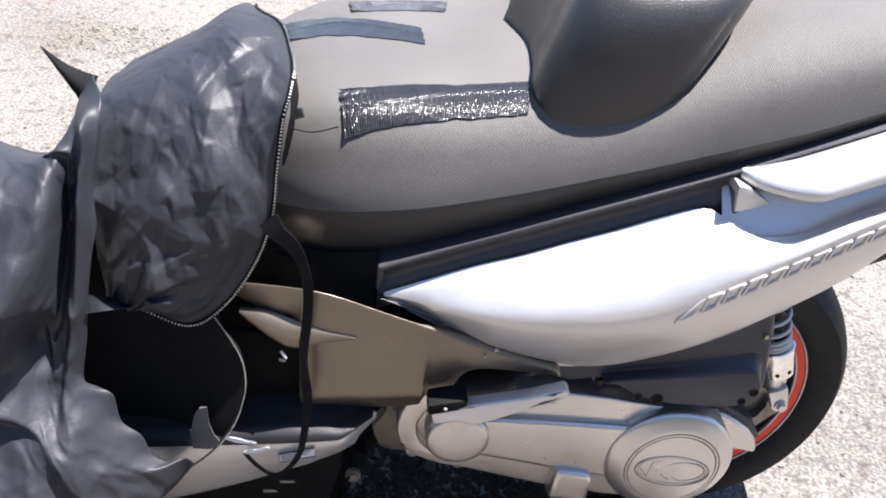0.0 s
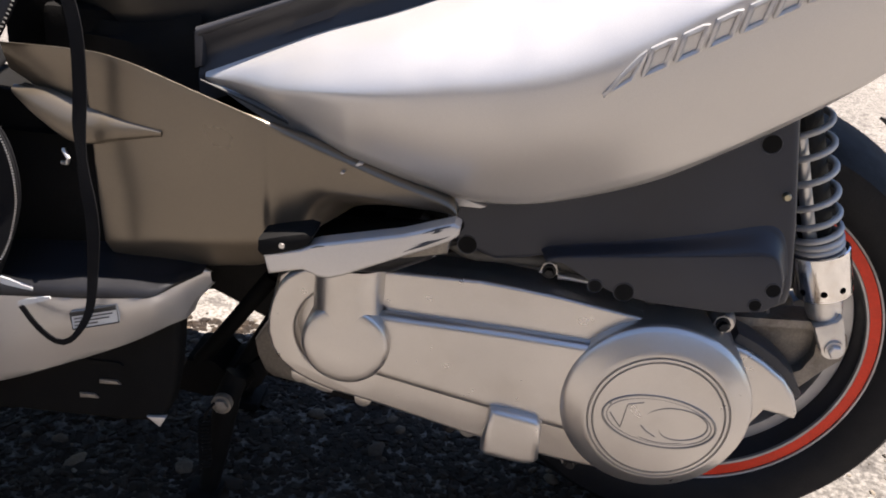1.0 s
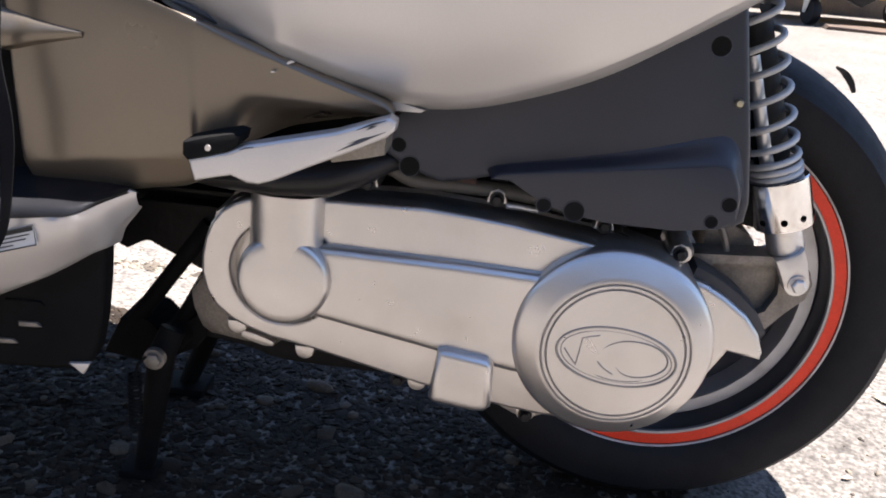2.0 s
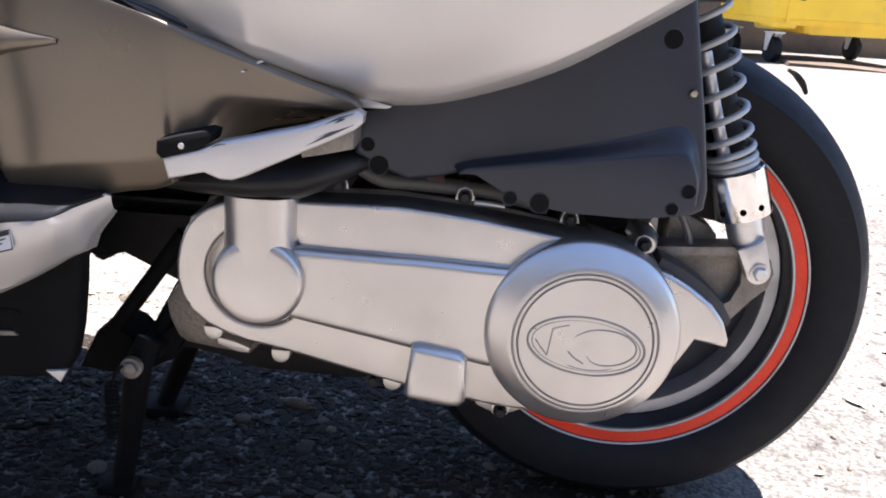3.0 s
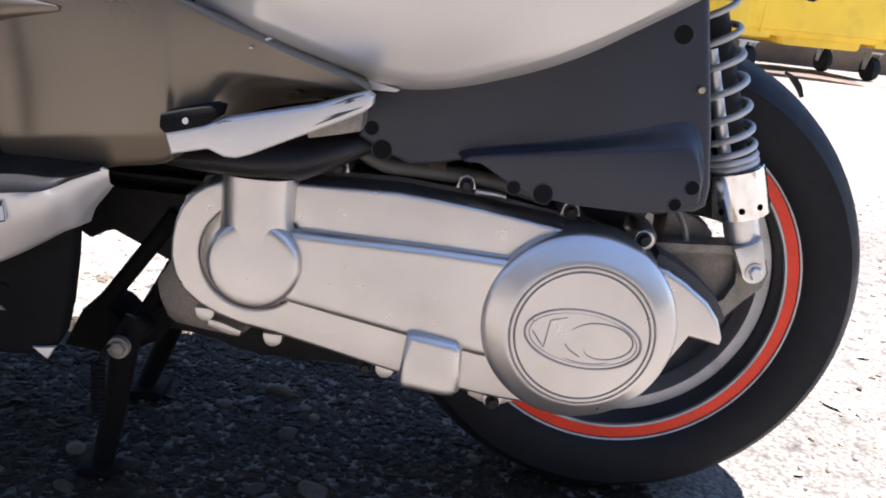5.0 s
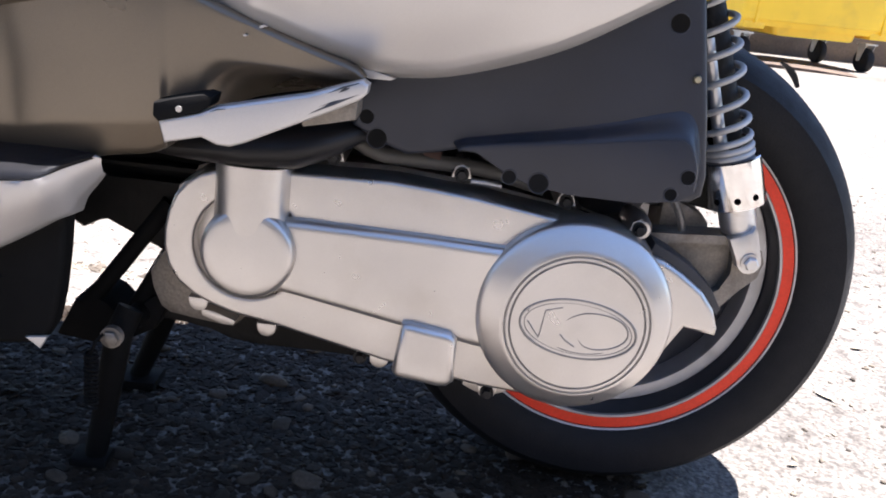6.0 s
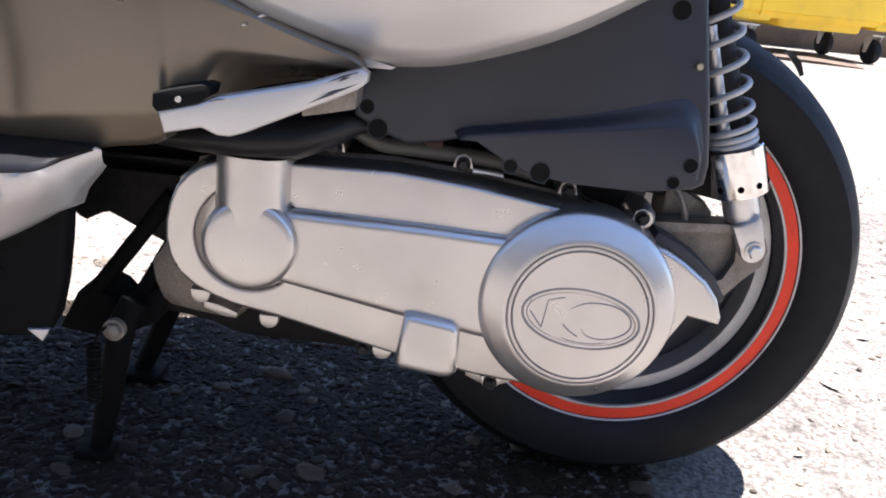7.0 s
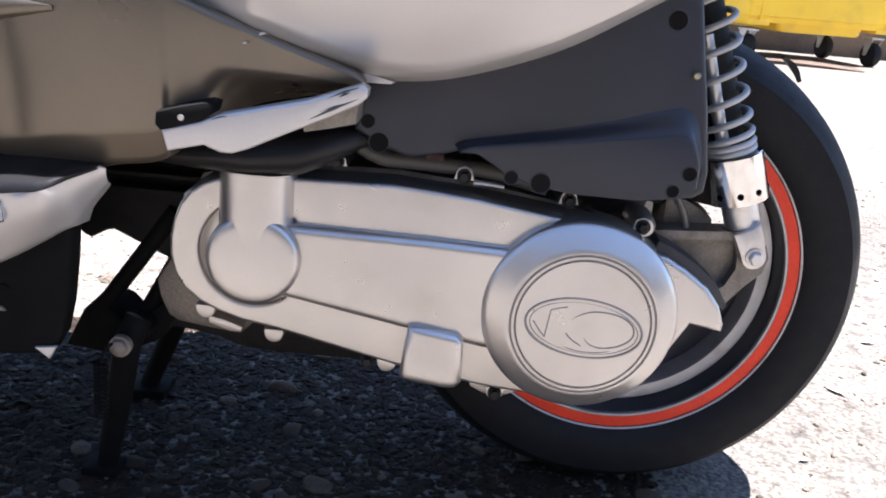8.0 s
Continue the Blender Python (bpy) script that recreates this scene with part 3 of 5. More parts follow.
part("backrest", loft([curve([r[j] for r in pad_rows], 30) for j in range(len(foot))] + [curve([r[0] for r in pad_rows], 30)]), PAD_VINYL, scooter, "smooth black vinyl rider backrest", 60)


# ------------------------------------------------ grey side cover
SC_T = [(-0.62, -0.252, 0.530), (-0.541, -0.264, 0.5335), (-0.512, -0.266, 0.529), (-0.488, -0.267, 0.522), (-0.463, -0.268, 0.5140), (-0.437, -0.269, 0.506), (-0.412, -0.270, 0.4982), (-0.388, -0.270, 0.489), (-0.362, -0.270, 0.480),
        (-0.336, -0.270, 0.4712), (-0.310, -0.270, 0.4625), (-0.283, -0.270, 0.4542), (-0.268, -0.270, 0.4498), (-0.259, -0.2695, 0.4455), (-0.254, -0.269, 0.4395)]
SC_B = [(-0.62, -0.243, 0.508), (-0.600, -0.247, 0.499), (-0.575, -0.253, 0.487), (-0.549, -0.258, 0.474), (-0.543, -0.255, 0.340), (-0.494, -0.258, 0.350), (-0.448, -0.260, 0.3605), (-0.407, -0.262, 0.3715), (-0.4035, -0.262, 0.391), (-0.394, -0.262, 0.397), (-0.360, -0.262, 0.409), (-0.316, -0.262, 0.421), (-0.254, -0.266, 0.434)]
skirt_rows = []
for x in np.linspace(-0.66, -0.469, 30):
    low, (hw, zb, _) = along(SC_T, max(x, -0.62)), along(SEAT, max(x, -0.64))
    skirt_rows.append([(x, low[0] + 0.012, low[1] - 0.075), (x, max(low[0] + 0.010, -hw - 0.008), low[1] - 0.055), (x, -hw - 0.003, 0.5 * (low[1] + zb)), (x, -hw, zb - 0.002), (x, -hw + 0.006, zb + 0.010)])
part("seat_skirt", loft([curve(r, 12) for r in skirt_rows]), MATT_BLACK, scooter, "black plastic seat skirt")
sc_rows = []
for x in list(np.linspace(-0.62, -0.55, 14)) + list(np.linspace(-0.5485, -0.5435, 4)) + list(np.linspace(-0.54, -0.415, 30)) + list(np.linspace(-0.4085, -0.3995, 6)) + list(np.linspace(-0.392, -0.2545, 36)):
    t, b = along(SC_T, x), along(SC_B, x)
    tall = t[1] - b[1]
    swell = 0.004 * min(1.0, max(0.0, tall / 0.15))
    r = min(1.0, max(0.06, (x + 0.425) / 0.06))
    tip = min(1.0, max(0.0, (x + 0.375) / 0.03))
    c = [(t[0] + p * r, t[1] + q * r) for p, q in ((0.022, 0.0005), (0.012, 0.0030), (0.006, 0.0030), (0.0022, 0.0016), (0.0005, -0.0004), (0.0, -0.0025))]
    face = []
    for u in np.linspace(0.03, 1, 30):
        z = t[1] - 0.0008 + (b[1] - t[1]) * u
        y = t[0] + (b[0] - t[0]) * u - swell * math.sin(math.pi * u) ** 0.8
        y += float(np.interp(x, (-0.54, -0.45), (0.75, 0.40))) * max(0.0, 0.395 + float(np.interp(x, (-0.54, -0.415), (-0.022, 0.0))) - z) * (1 - tip) * min(1.0, tall / 0.1)
        y += tip * 0.050 * max(0.0, (u - 0.45) / 0.55) ** 1.7
        face.append((y, z))
    y, z = face[-1]
    sc_rows.append([(x, p, q) for p, q in c + face + [(y + 0.004, z - 0.002), (y + 0.03, z - 0.003)]])
part("side_cover", loft(sc_rows), CHAMPAGNE, scooter, "dull grey metallic painted side cover", 50)
seam = curve([(x, y + 0.020, z + 0.003) for x, y, z in SC_T[4:]], 40)
part("cover_seam", tube([tuple(p) for p in seam], [0.0036 * min(1.0, 0.1 + k / 12) for k in range(40)], 8, squash=0.8), WORN_SHADE_GREY, scooter, "dull grey strip between the panels")
part("seam_tip", plate([(-0.262, 0.4495), (-0.256, 0.4482), (-0.233, 0.4430), (-0.237, 0.4410), (-0.262, 0.4405)], -0.2535, -0.22, 0.001), SILVER, scooter)
wedge = []
for u in np.linspace(0, 1, 26):
    x = -0.612 + 0.125 * u
    zt = float(along([(-0.612, 0.4965), (-0.585, 0.4985), (-0.55, 0.490), (-0.52, 0.4830), (-0.487, 0.4780)], x)[0])
    zl = float(along([(-0.612, 0.4935), (-0.584, 0.478), (-0.554, 0.4645), (-0.52, 0.4705), (-0.487, 0.4765)], x)[0])
    y = float(along(SC_T, x)[0]) - 0.003
    out = 0.55 * (1 - u) ** 0.7 * (zt - zl)
    wedge.append([(x, y + 0.004, zt + 0.001), (x, y, zt), (x, y - out * 0.6, (zt + zl) / 2 + 0.001), (x, y - out, zl), (x, y - out + 0.002, zl - 0.002), (x, y + 0.006, zl - 0.006)])
part("cover_ledge", loft(wedge), CHAMPAGNE, scooter, angle=180)
for x, y, z, size, turn in ((-0.3325, -0.2712, 0.4716, 0.0022, 25), (-0.3305, -0.2710, 0.4722, 0.0014, -20), (-0.3440, -0.2740, 0.4642, 0.0016, 5)):
    part("paint_chip", plate(ellipse(x, z, size, size * 0.45, turn, 9), y, -0.266, 0), SILVER, scooter, "pale chip in the paint")
# inner black structure below the seat
part("frame_cover", box(-0.62, -0.10, -0.19, 0.19, 0.47, 0.55, 0.01), MATT_BLACK, scooter, "black inner plastic below the seat")
part("frame_cover", box(-0.665, -0.60, -0.17, 0.17, 0.45, 0.585, 0.01), MATT_BLACK, scooter, "black inner plastic below the seat")
part("inner_fairing", plate([(-0.80, 0.33), (-0.60, 0.34), (-0.50, 0.36), (-0.40, 0.40), (-0.30, 0.44), (-0.40, 0.465), (-0.55, 0.48), (-0.74, 0.50)], -0.236, -0.18, 0.01), MATT_BLACK, scooter, "black inner leg fairing")
part("inner_fairing", plate([(-0.80, 0.33), (-0.60, 0.36), (-0.42, 0.40), (-0.30, 0.44), (-0.40, 0.465), (-0.55, 0.48), (-0.74, 0.50)], 0.18, 0.236, 0.01), BLACK_PLASTIC, scooter, "black inner leg fairing")
part("undertail", plate([(0.077, 0.553), (0.080, 0.5445), (0.090, 0.5405), (0.103, 0.549), (0.143, 0.570), (0.34, 0.665), (0.34, 0.70), (0.139, 0.590)], -0.175, -0.162, 0.003), BLACK_PLASTIC, scooter, "black undertail tray")

# ------------------------------------------------ passenger peg
peg = new("passenger_peg")
peg.parent = scooter
part("peg_arm", plate([(-0.3985, 0.400), (-0.394, 0.3835), (-0.367, 0.3905), (-0.355, 0.386), (-0.346, 0.386), (-0.335, 0.390), (-0.313, 0.401), (-0.275, 0.4195), (-0.256, 0.4295), (-0.2495, 0.4355), (-0.2490, 0.4420), (-0.254, 0.4448), (-0.292, 0.4305), (-0.357, 0.414), (-0.370, 0.408)], -0.299, -0.283, 0.003, 3), SILVER, peg, "silver folding footpeg, scratched at its tip")
part("peg_rubber", plate([(-0.402, 0.4125), (-0.4025, 0.4030), (-0.3985, 0.3990), (-0.385, 0.4030), (-0.370, 0.4080), (-0.3615, 0.4135), (-0.3595, 0.4210), (-0.366, 0.4225), (-0.384, 0.4180)], -0.3005, -0.272, 0.003), MATT_BLACK, peg, "black rubber peg pad")
part("peg_screw", revolve([(0, -0.3015), (0.0022, -0.3012), (0.0026, -0.300)], -0.383, 0.410, 12), ZINC, peg)
for x0, z0, x1, z1, w in ((-0.291, 0.4165, -0.256, 0.4345, 0.0016), (-0.284, 0.4225, -0.262, 0.4315, 0.0007), (-0.277, 0.4335, -0.256, 0.4425, 0.0009), (-0.270, 0.4345, -0.262, 0.4385, 0.0014), (-0.361, 0.4105, -0.350, 0.4135, 0.0006)):
    part("scratch", tube([(x0, -0.2988, z0), (0.5 * (x0 + x1), -0.2992, 0.5 * (z0 + z1) + 0.0006), (x1, -0.2988, z1)], [0.0003, w, 0.0004], 6, squash=0.35), WORN_SHADE_GREY, peg, "dark scuff on the peg tip")
part("peg_mount", plate([(-0.296, 0.4045), (-0.276, 0.4090), (-0.2575, 0.4140), (-0.2565, 0.428), (-0.300, 0.415)], -0.287, -0.25, 0.0025), RAW_ALLOY, peg)

# ------------------------------------------------ floorboard fairing
rows_f = []
for k in range(90):
    x = -1.0 + 0.5445 * (k / 89) ** 0.7
    zt = float(along([(-1.00, 0.296), (-0.70, 0.321), (-0.60, 0.3305), (-0.532, 0.337), (-0.506, 0.341), (-0.491, 0.344), (-0.4848, 0.3465), (-0.4729, 0.3530), (-0.4605, 0.3580), (-0.4578, 0.3585), (-0.4555, 0.3555)], x)[0])
    zb = float(along([(-1.00, 0.13), (-0.70, 0.205), (-0.640, 0.226), (-0.586, 0.2505), (-0.534, 0.276), (-0.512, 0.289), (-0.492, 0.302), (-0.4826, 0.3065), (-0.4770, 0.3095), (-0.4750, 0.3170), (-0.4695, 0.3260), (-0.4620, 0.3350), (-0.4555, 0.3440)], x)[0])
    end = max(0.0, (x + 0.493) / 0.0375)
    rows_f.append([(x, y + (-0.280 - y) * 0.8 * end + 0.026 * end, z) for _, y, z in curve([(0, -0.255, zt - 0.002), (0, -0.2835, zt + 0.0004), (0, -0.2864, zt - 0.0020), (0, -0.2862, zt * 0.80 + zb * 0.20), (0, -0.2810, (zt + zb) / 2), (0, -0.2700, zt * 0.15 + zb * 0.85), (0, -0.262, zb), (0, -0.230, zb - 0.003)], 26)])
part("floor_fairing", loft(rows_f), SILVER, scooter, "silver floorboard side fairing", 35)
MAT_LOW = [(-1.0, 0.293), (-0.70, 0.318), (-0.60, 0.3275), (-0.537, 0.3345), (-0.511, 0.3385), (-0.495, 0.3415), (-0.476, 0.3500), (-0.4595, 0.3570)]
mat_rows = []
for x in np.linspace(-1.0, -0.4595, 60):
    z = float(along(MAT_LOW, x)[0])
    y = -0.2875 + 0.026 * max(0.0, (x + 0.493) / 0.0375)
    z += 0.001
    h = float(np.interp(x, (-0.55, -0.51, -0.48, -0.46), (1.0, 0.75, 0.35, 0.08)))
    mat_rows.append([(x, y + 0.006, z - 0.002), (x, y, z), (x, y - 0.0006, z + 0.0040 * h), (x, y + 0.0030, z + 0.0090 * h), (x, y + 0.012, z + 0.0150 * h), (x, y + 0.026, z + 0.0190 * h), (x, -0.225, z + 0.0190 * h + 0.014)])
part("floor_mat", loft([curve(r, 14) for r in mat_rows]), BLACK_PLASTIC, scooter, "black rubber floor mat edge", 60)
def on_sticker(u, v):
    """A point of the sticker: u along it, v down it."""
    return (-0.5645 + 0.0405 * u + 0.0015 * v, 0.3185 + 0.0128 * u - 0.0155 * v)


def sticker_bar(u0, u1, v0, v1):
    return [on_sticker(u0, v0), on_sticker(u1, v0), on_sticker(u1, v1), on_sticker(u0, v1)]


sticker = part("warning_sticker", plate(sticker_bar(0, 1, 0, 1), -0.2880, -0.2855, 0), STICKER, scooter, "small white warning sticker with a dark heading")
part("heading_bar", plate(sticker_bar(0.02, 0.98, 0.02, 0.24), -0.2884, -0.2878, 0), INK, sticker)
edge = [on_sticker(u, v) for u, v in ((0, 0), (1, 0), (1, 1), (0, 1), (0, 0))]
part("frame_line", tube([(x, -0.2882, z) for x, z in edge], 0.0006, 5), INK, sticker)
for k, (u0, u1) in enumerate(((0.06, 0.90), (0.06, 0.82), (0.06, 0.55))):
    part("text_bar", plate(sticker_bar(u0, u1, 0.36 + 0.20 * k, 0.43 + 0.20 * k), -0.2883, -0.2878, 0), GREY_PLASTIC, sticker)
belly = part("belly_pan", plate([(-1.0, 0.30), (-0.53, 0.30), (-0.488, 0.303), (-0.490, 0.27), (-0.494, 0.234), (-0.500, 0.205), (-0.510, 0.188), (-0.540, 0.184), (-1.0, 0.165)], -0.245, -0.225, 0.006, 3), MATT_BLACK, scooter, "black plastic belly pan with slots")
part("belly_floor", box(-1.0, -0.66, -0.225, 0.225, 0.16, 0.30, 0.01), MATT_BLACK, scooter)
# bars in place of open slots; the pale two stand for sunlit ground behind
for x, z, w, m in ((-0.575, 0.246, 0.034, MATT_BLACK), (-0.565, 0.226, 0.020, RAW_ALLOY), (-0.585, 0.208, 0.018, RAW_ALLOY)):
    part("painted_slot", plate([(x, z - 0.003), (x + w, z - 0.0015), (x + w - 0.004, z + 0.002), (x, z + 0.0015)], -0.2472, -0.240, 0.0008), m, belly)

# added silver triangle stands in for a sunlit gap, not a real tab
part("sunlit_gap_tab", plate([(-0.522, 0.1945), (-0.503, 0.1965), (-0.5095, 0.185)], -0.2485, -0.244, 0.0006), SILVER, belly)

# ------------------------------------------------ air filter box
airbox = new("air_filter_box")
airbox.parent = scooter
part("shell", plate([(-0.268, 0.395), (-0.262, 0.440), (-0.230, 0.470), (-0.12, 0.515), (-0.006, 0.555), (0.000, 0.530), (0.010, 0.480), (0.019, 0.436), (0.0275, 0.385), (0.0265, 0.368), (0.018, 0.362), (-0.030, 0.356), (-0.087, 0.357), (-0.118, 0.361), (-0.136, 0.366), (-0.160, 0.381),
                     (-0.175, 0.386), (-0.195, 0.380), (-0.222, 0.375), (-0.245, 0.383)], -0.204, -0.06, 0.006, 3), AIRBOX, airbox, "matt black air filter housing")
LID_A = [(-0.1845, 0.3900), (-0.178, 0.3945), (-0.146, 0.4015), (-0.100, 0.4110), (-0.055, 0.4220), (-0.015, 0.4340), (-0.001, 0.4365), (0.007, 0.4325), (0.013, 0.4230), (0.018, 0.406), (0.0205, 0.392), (0.0205, 0.374)]
LID_B = [(-0.1790, 0.3870), (-0.173, 0.3910), (-0.146, 0.3955), (-0.100, 0.4020), (-0.055, 0.4085), (-0.015, 0.4145), (-0.004, 0.4160), (0.002, 0.4145), (0.0065, 0.4100), (0.0105, 0.402), (0.0140, 0.391), (0.0145, 0.374)]
lid_rows = []
for (xa, za), (xb, zb) in zip(curve(LID_A, 60), curve(LID_B, 60)):
    lid_rows.append([(xa, -0.203, za + 0.001), (xa, -0.2042, za)] + [(xa + (xb - xa) * u, -0.2042 - 0.0142 * (0.5 - 0.5 * math.cos(math.pi * u)), za + (zb - za) * u) for u in (0.12, 0.25, 0.4, 0.55, 0.7, 0.82, 0.92)] + [(xb, -0.2184, zb), (xb - 0.001, -0.2189, zb - 0.002)])
part("lid_slope", loft(lid_rows), AIRBOX, airbox, angle=60)
part("raised_lid", plate([tuple(p) for p in curve(LID_B, 40)] + [(0.004, 0.365), (-0.03, 0.360), (-0.086, 0.3605), (-0.118, 0.365), (-0.140, 0.373), (-0.165, 0.387)], -0.2190, -0.200, 0.0008, 2), AIRBOX, airbox)
# no recess is cut: flat dark discs stand in for the shaded holes
for x, z, r in ((-0.247, 0.3865, 0.0080), (-0.257, 0.4035, 0.0058), (-0.017, 0.505, 0.0076)):
    ring = part("screw_hole", revolve([(r + 0.0010, -0.2036), (r + 0.0006, -0.2044), (r, -0.2043), (r - 0.0004, -0.2040)], x, z, 28), AIRBOX, airbox)
    part("bore_disc", revolve([(0, -0.2043), (r, -0.2043)], x, z, 24), MATT_BLACK, ring)
for x, z, r in ((-0.136, 0.3700, 0.0056), (-0.1115, 0.3675, 0.0080), (-0.0035, 0.3705, 0.0050), (0.0080, 0.3860, 0.0058)):
    y = -0.2192
    ring = part("screw_hole", revolve([(r + 0.0010, y + 0.0004), (r + 0.0006, y - 0.0004), (r, y - 0.0003), (r - 0.0004, y)], x, z, 28), AIRBOX, airbox)
    part("bore_disc", revolve([(0, y - 0.0003), (r, y - 0.0003)], x, z, 24), MATT_BLACK, ring)
part("brass_screw", revolve([(0, -0.2085), (0.0025, -0.2082), (0.0034, -0.2065), (0.0036, -0.2035)], 0.004, 0.4635, 14), material("dull_brass", (0.42, 0.39, 0.28), 0.35, 0.9), airbox, "small dull brass screw")

# ------------------------------------------------ transmission cover
gear = new("transmission_cover")
gear.parent = scooter
EX, EZ = -0.3475, 0.2775
part("case_base", plate([(-0.424, 0.275), (-0.416, 0.322), (-0.396, 0.338), (-0.36, 0.345), (-0.232, 0.349), (-0.158, 0.3435), (-0.09, 0.335), (0.0, 0.31), (0.015, 0.25), (0.0, 0.19), (-0.09, 0.167), (-0.143, 0.171), (-0.264, 0.193), (-0.327, 0.208), (-0.379, 0.219), (-0.411, 0.239)], -0.182, -0.11, 0.004), CASTING, gear)
hole = [(EX - 0.003 + 0.0475 * math.cos(radians(a)), EZ + 0.0475 * math.sin(radians(a))) for a in range(115, 422, 8)]
outer = [(-0.343, 0.347), (-0.321, 0.3475), (-0.232, 0.3495), (-0.195, 0.347), (-0.158, 0.3435), (-0.09, 0.334), (-0.05, 0.32), (-0.05, 0.18), (-0.09, 0.1675), (-0.117, 0.1690), (-0.143, 0.1715), (-0.222, 0.1845), (-0.264, 0.1940), (-0.327, 0.2085), (-0.360, 0.2140), (-0.379, 0.2200), (-0.397, 0.2285), (-0.411, 0.2400),
         (-0.4195, 0.2540), (-0.4235, 0.2700), (-0.4235, 0.2860), (-0.4205, 0.3020), (-0.4150, 0.3170), (-0.406, 0.3290), (-0.395, 0.3370), (-0.380, 0.3430)]
part("case_shell", plate(outer + hole, -0.196, -0.175, 0.0035, 3), CASTING, gear, "silver painted belt case", 45)
part("mid_panel", plate([(-0.3235, 0.3085), (-0.300, 0.3090), (-0.20, 0.3075), (-0.128, 0.3050), (-0.10, 0.30), (-0.10, 0.206), (-0.147, 0.2115), (-0.215, 0.2230), (-0.270, 0.2330), (-0.3235, 0.2430)], -0.2065, -0.19, 0.0100, 5), CASTING, gear, angle=30)
duct_rows = []
for z in np.linspace(0.352, 0.262, 24):
    w = 0.0330 + 0.0012 * max(0.0, (0.312 - z) / 0.05)
    deep = float(along([(0.25, 0.030), (0.266, 0.0350), (0.281, 0.0375), (0.296, 0.0384), (0.315, 0.0384), (0.36, 0.0375)], z)[0])
    row = []
    for t in np.linspace(0, math.pi, 36):
        x = w * math.copysign(abs(math.cos(t)) ** (2 / 3.0), math.cos(t))
        row.append((EX - 0.0012 + x, -0.180 - deep * max(0.0, 1 - (abs(x) / w) ** 2.8) ** (1 / 2.8), z))
    duct_rows.append(row)
duct = part("duct", loft(duct_rows), CASTING, gear, "cast air duct elbow", 50)
part("duct_boss", revolve([(0.0408, -0.176), (0.0408, -0.206), (0.0405, -0.2105), (0.0396, -0.2138), (0.0380, -0.2158), (0.0355, -0.2170), (0.0300, -0.2178), (0.015, -0.2184), (0, -0.2185)], EX, EZ, 64), CASTING, duct, angle=60)
part("lug", plate([(-0.2105, 0.2290), (-0.203, 0.2305), (-0.167, 0.2250), (-0.1615, 0.2190), (-0.1600, 0.180), (-0.166, 0.1745), (-0.175, 0.1735), (-0.211, 0.1780), (-0.2155, 0.1830)], -0.216, -0.17, 0.008, 4), CASTING, gear)
cc = revolve([(0.0855, -0.165), (0.0855, -0.203), (0.0850, -0.2065), (0.0835, -0.2090), (0.0800, -0.2112), (0.0740, -0.2142), (0.0680, -0.2170), (0.0645, -0.2186), (0.0634, -0.2186), (0.0629, -0.2172), (0.0617, -0.2172), (0.0612, -0.2188), (0.0590, -0.2190), (0.0585, -0.2177), (0.0575, -0.2177), (0.0570, -0.2190), (0.03, -0.2200), (0, -0.2203)], -0.0635, 0.2505, 128)
for v in cc.verts:
    w = min(1.0, max(0.0, (0.0835 - math.hypot(v.co.x + 0.0635, v.co.z - 0.2505)) / 0.019))
    v.co += w * Vector((0.0022, 0, -0.0035))
clutch = part("clutch_cover", cc, CASTING, gear, "round satin clutch cover with a plain oval badge")
CX, CZ = -0.0613, 0.2470
for r, y in ((0.0623, -0.2170), (0.0580, -0.2175)):
    part("cover_line", tube([(CX + r * math.cos(radians(q)), y, CZ + r * math.sin(radians(q))) for q in range(0, 366, 4)], 0.0006, 6, caps=False), BADGE, clutch)
for a, b, w in ((0.0505, 0.0262, 0.0011), (0.0468, 0.0228, 0.0005)):
    pts = [(x, -0.2197, z) for x, z in ellipse(-0.0602, 0.2448, a, b, -5, 72)]
    part("badge_ring", tube(pts + pts[:2], w, 6, caps=False), BADGE, clutch)
for line, w in (([(-0.0750, 0.2470), (-0.0700, 0.2530), (-0.0640, 0.2570), (-0.0560, 0.2600), (-0.0470, 0.2608), (-0.0360, 0.2598), (-0.0270, 0.2568), (-0.0200, 0.2515), (-0.0172, 0.2460), (-0.0178, 0.2400), (-0.0220, 0.2350), (-0.0300, 0.2305), (-0.0400, 0.2283), (-0.0480, 0.2285), (-0.0550, 0.2312), (-0.0590, 0.2365), (-0.0600, 0.2420)], 0.0008),
                ([(-0.0760, 0.2400), (-0.0730, 0.2368), (-0.0690, 0.2332), (-0.0600, 0.2280)], 0.0008), ([(-0.0770, 0.2270), (-0.0670, 0.2243), (-0.0570, 0.2232), (-0.0460, 0.2236), (-0.0350, 0.2260)], 0.0006)):
    part("badge_arc", tube([(x, -0.2198, z) for x, z in curve(line, 40)], [w * min(1.0, 0.25 + k / 6, 0.25 + (39 - k) / 6) for k in range(40)], 6), BADGE, clutch)
for line in ([(-0.0760, 0.2630), (-0.0830, 0.2612), (-0.0900, 0.2590)], [(-0.0900, 0.2590), (-0.0915, 0.2465), (-0.0930, 0.2340)], [(-0.0930, 0.2340), (-0.0985, 0.2405), (-0.1040, 0.2480)]):
    part("badge_line", tube([(x, -0.2198, z) for x, z in line], 0.0007, 6), BADGE, clutch)
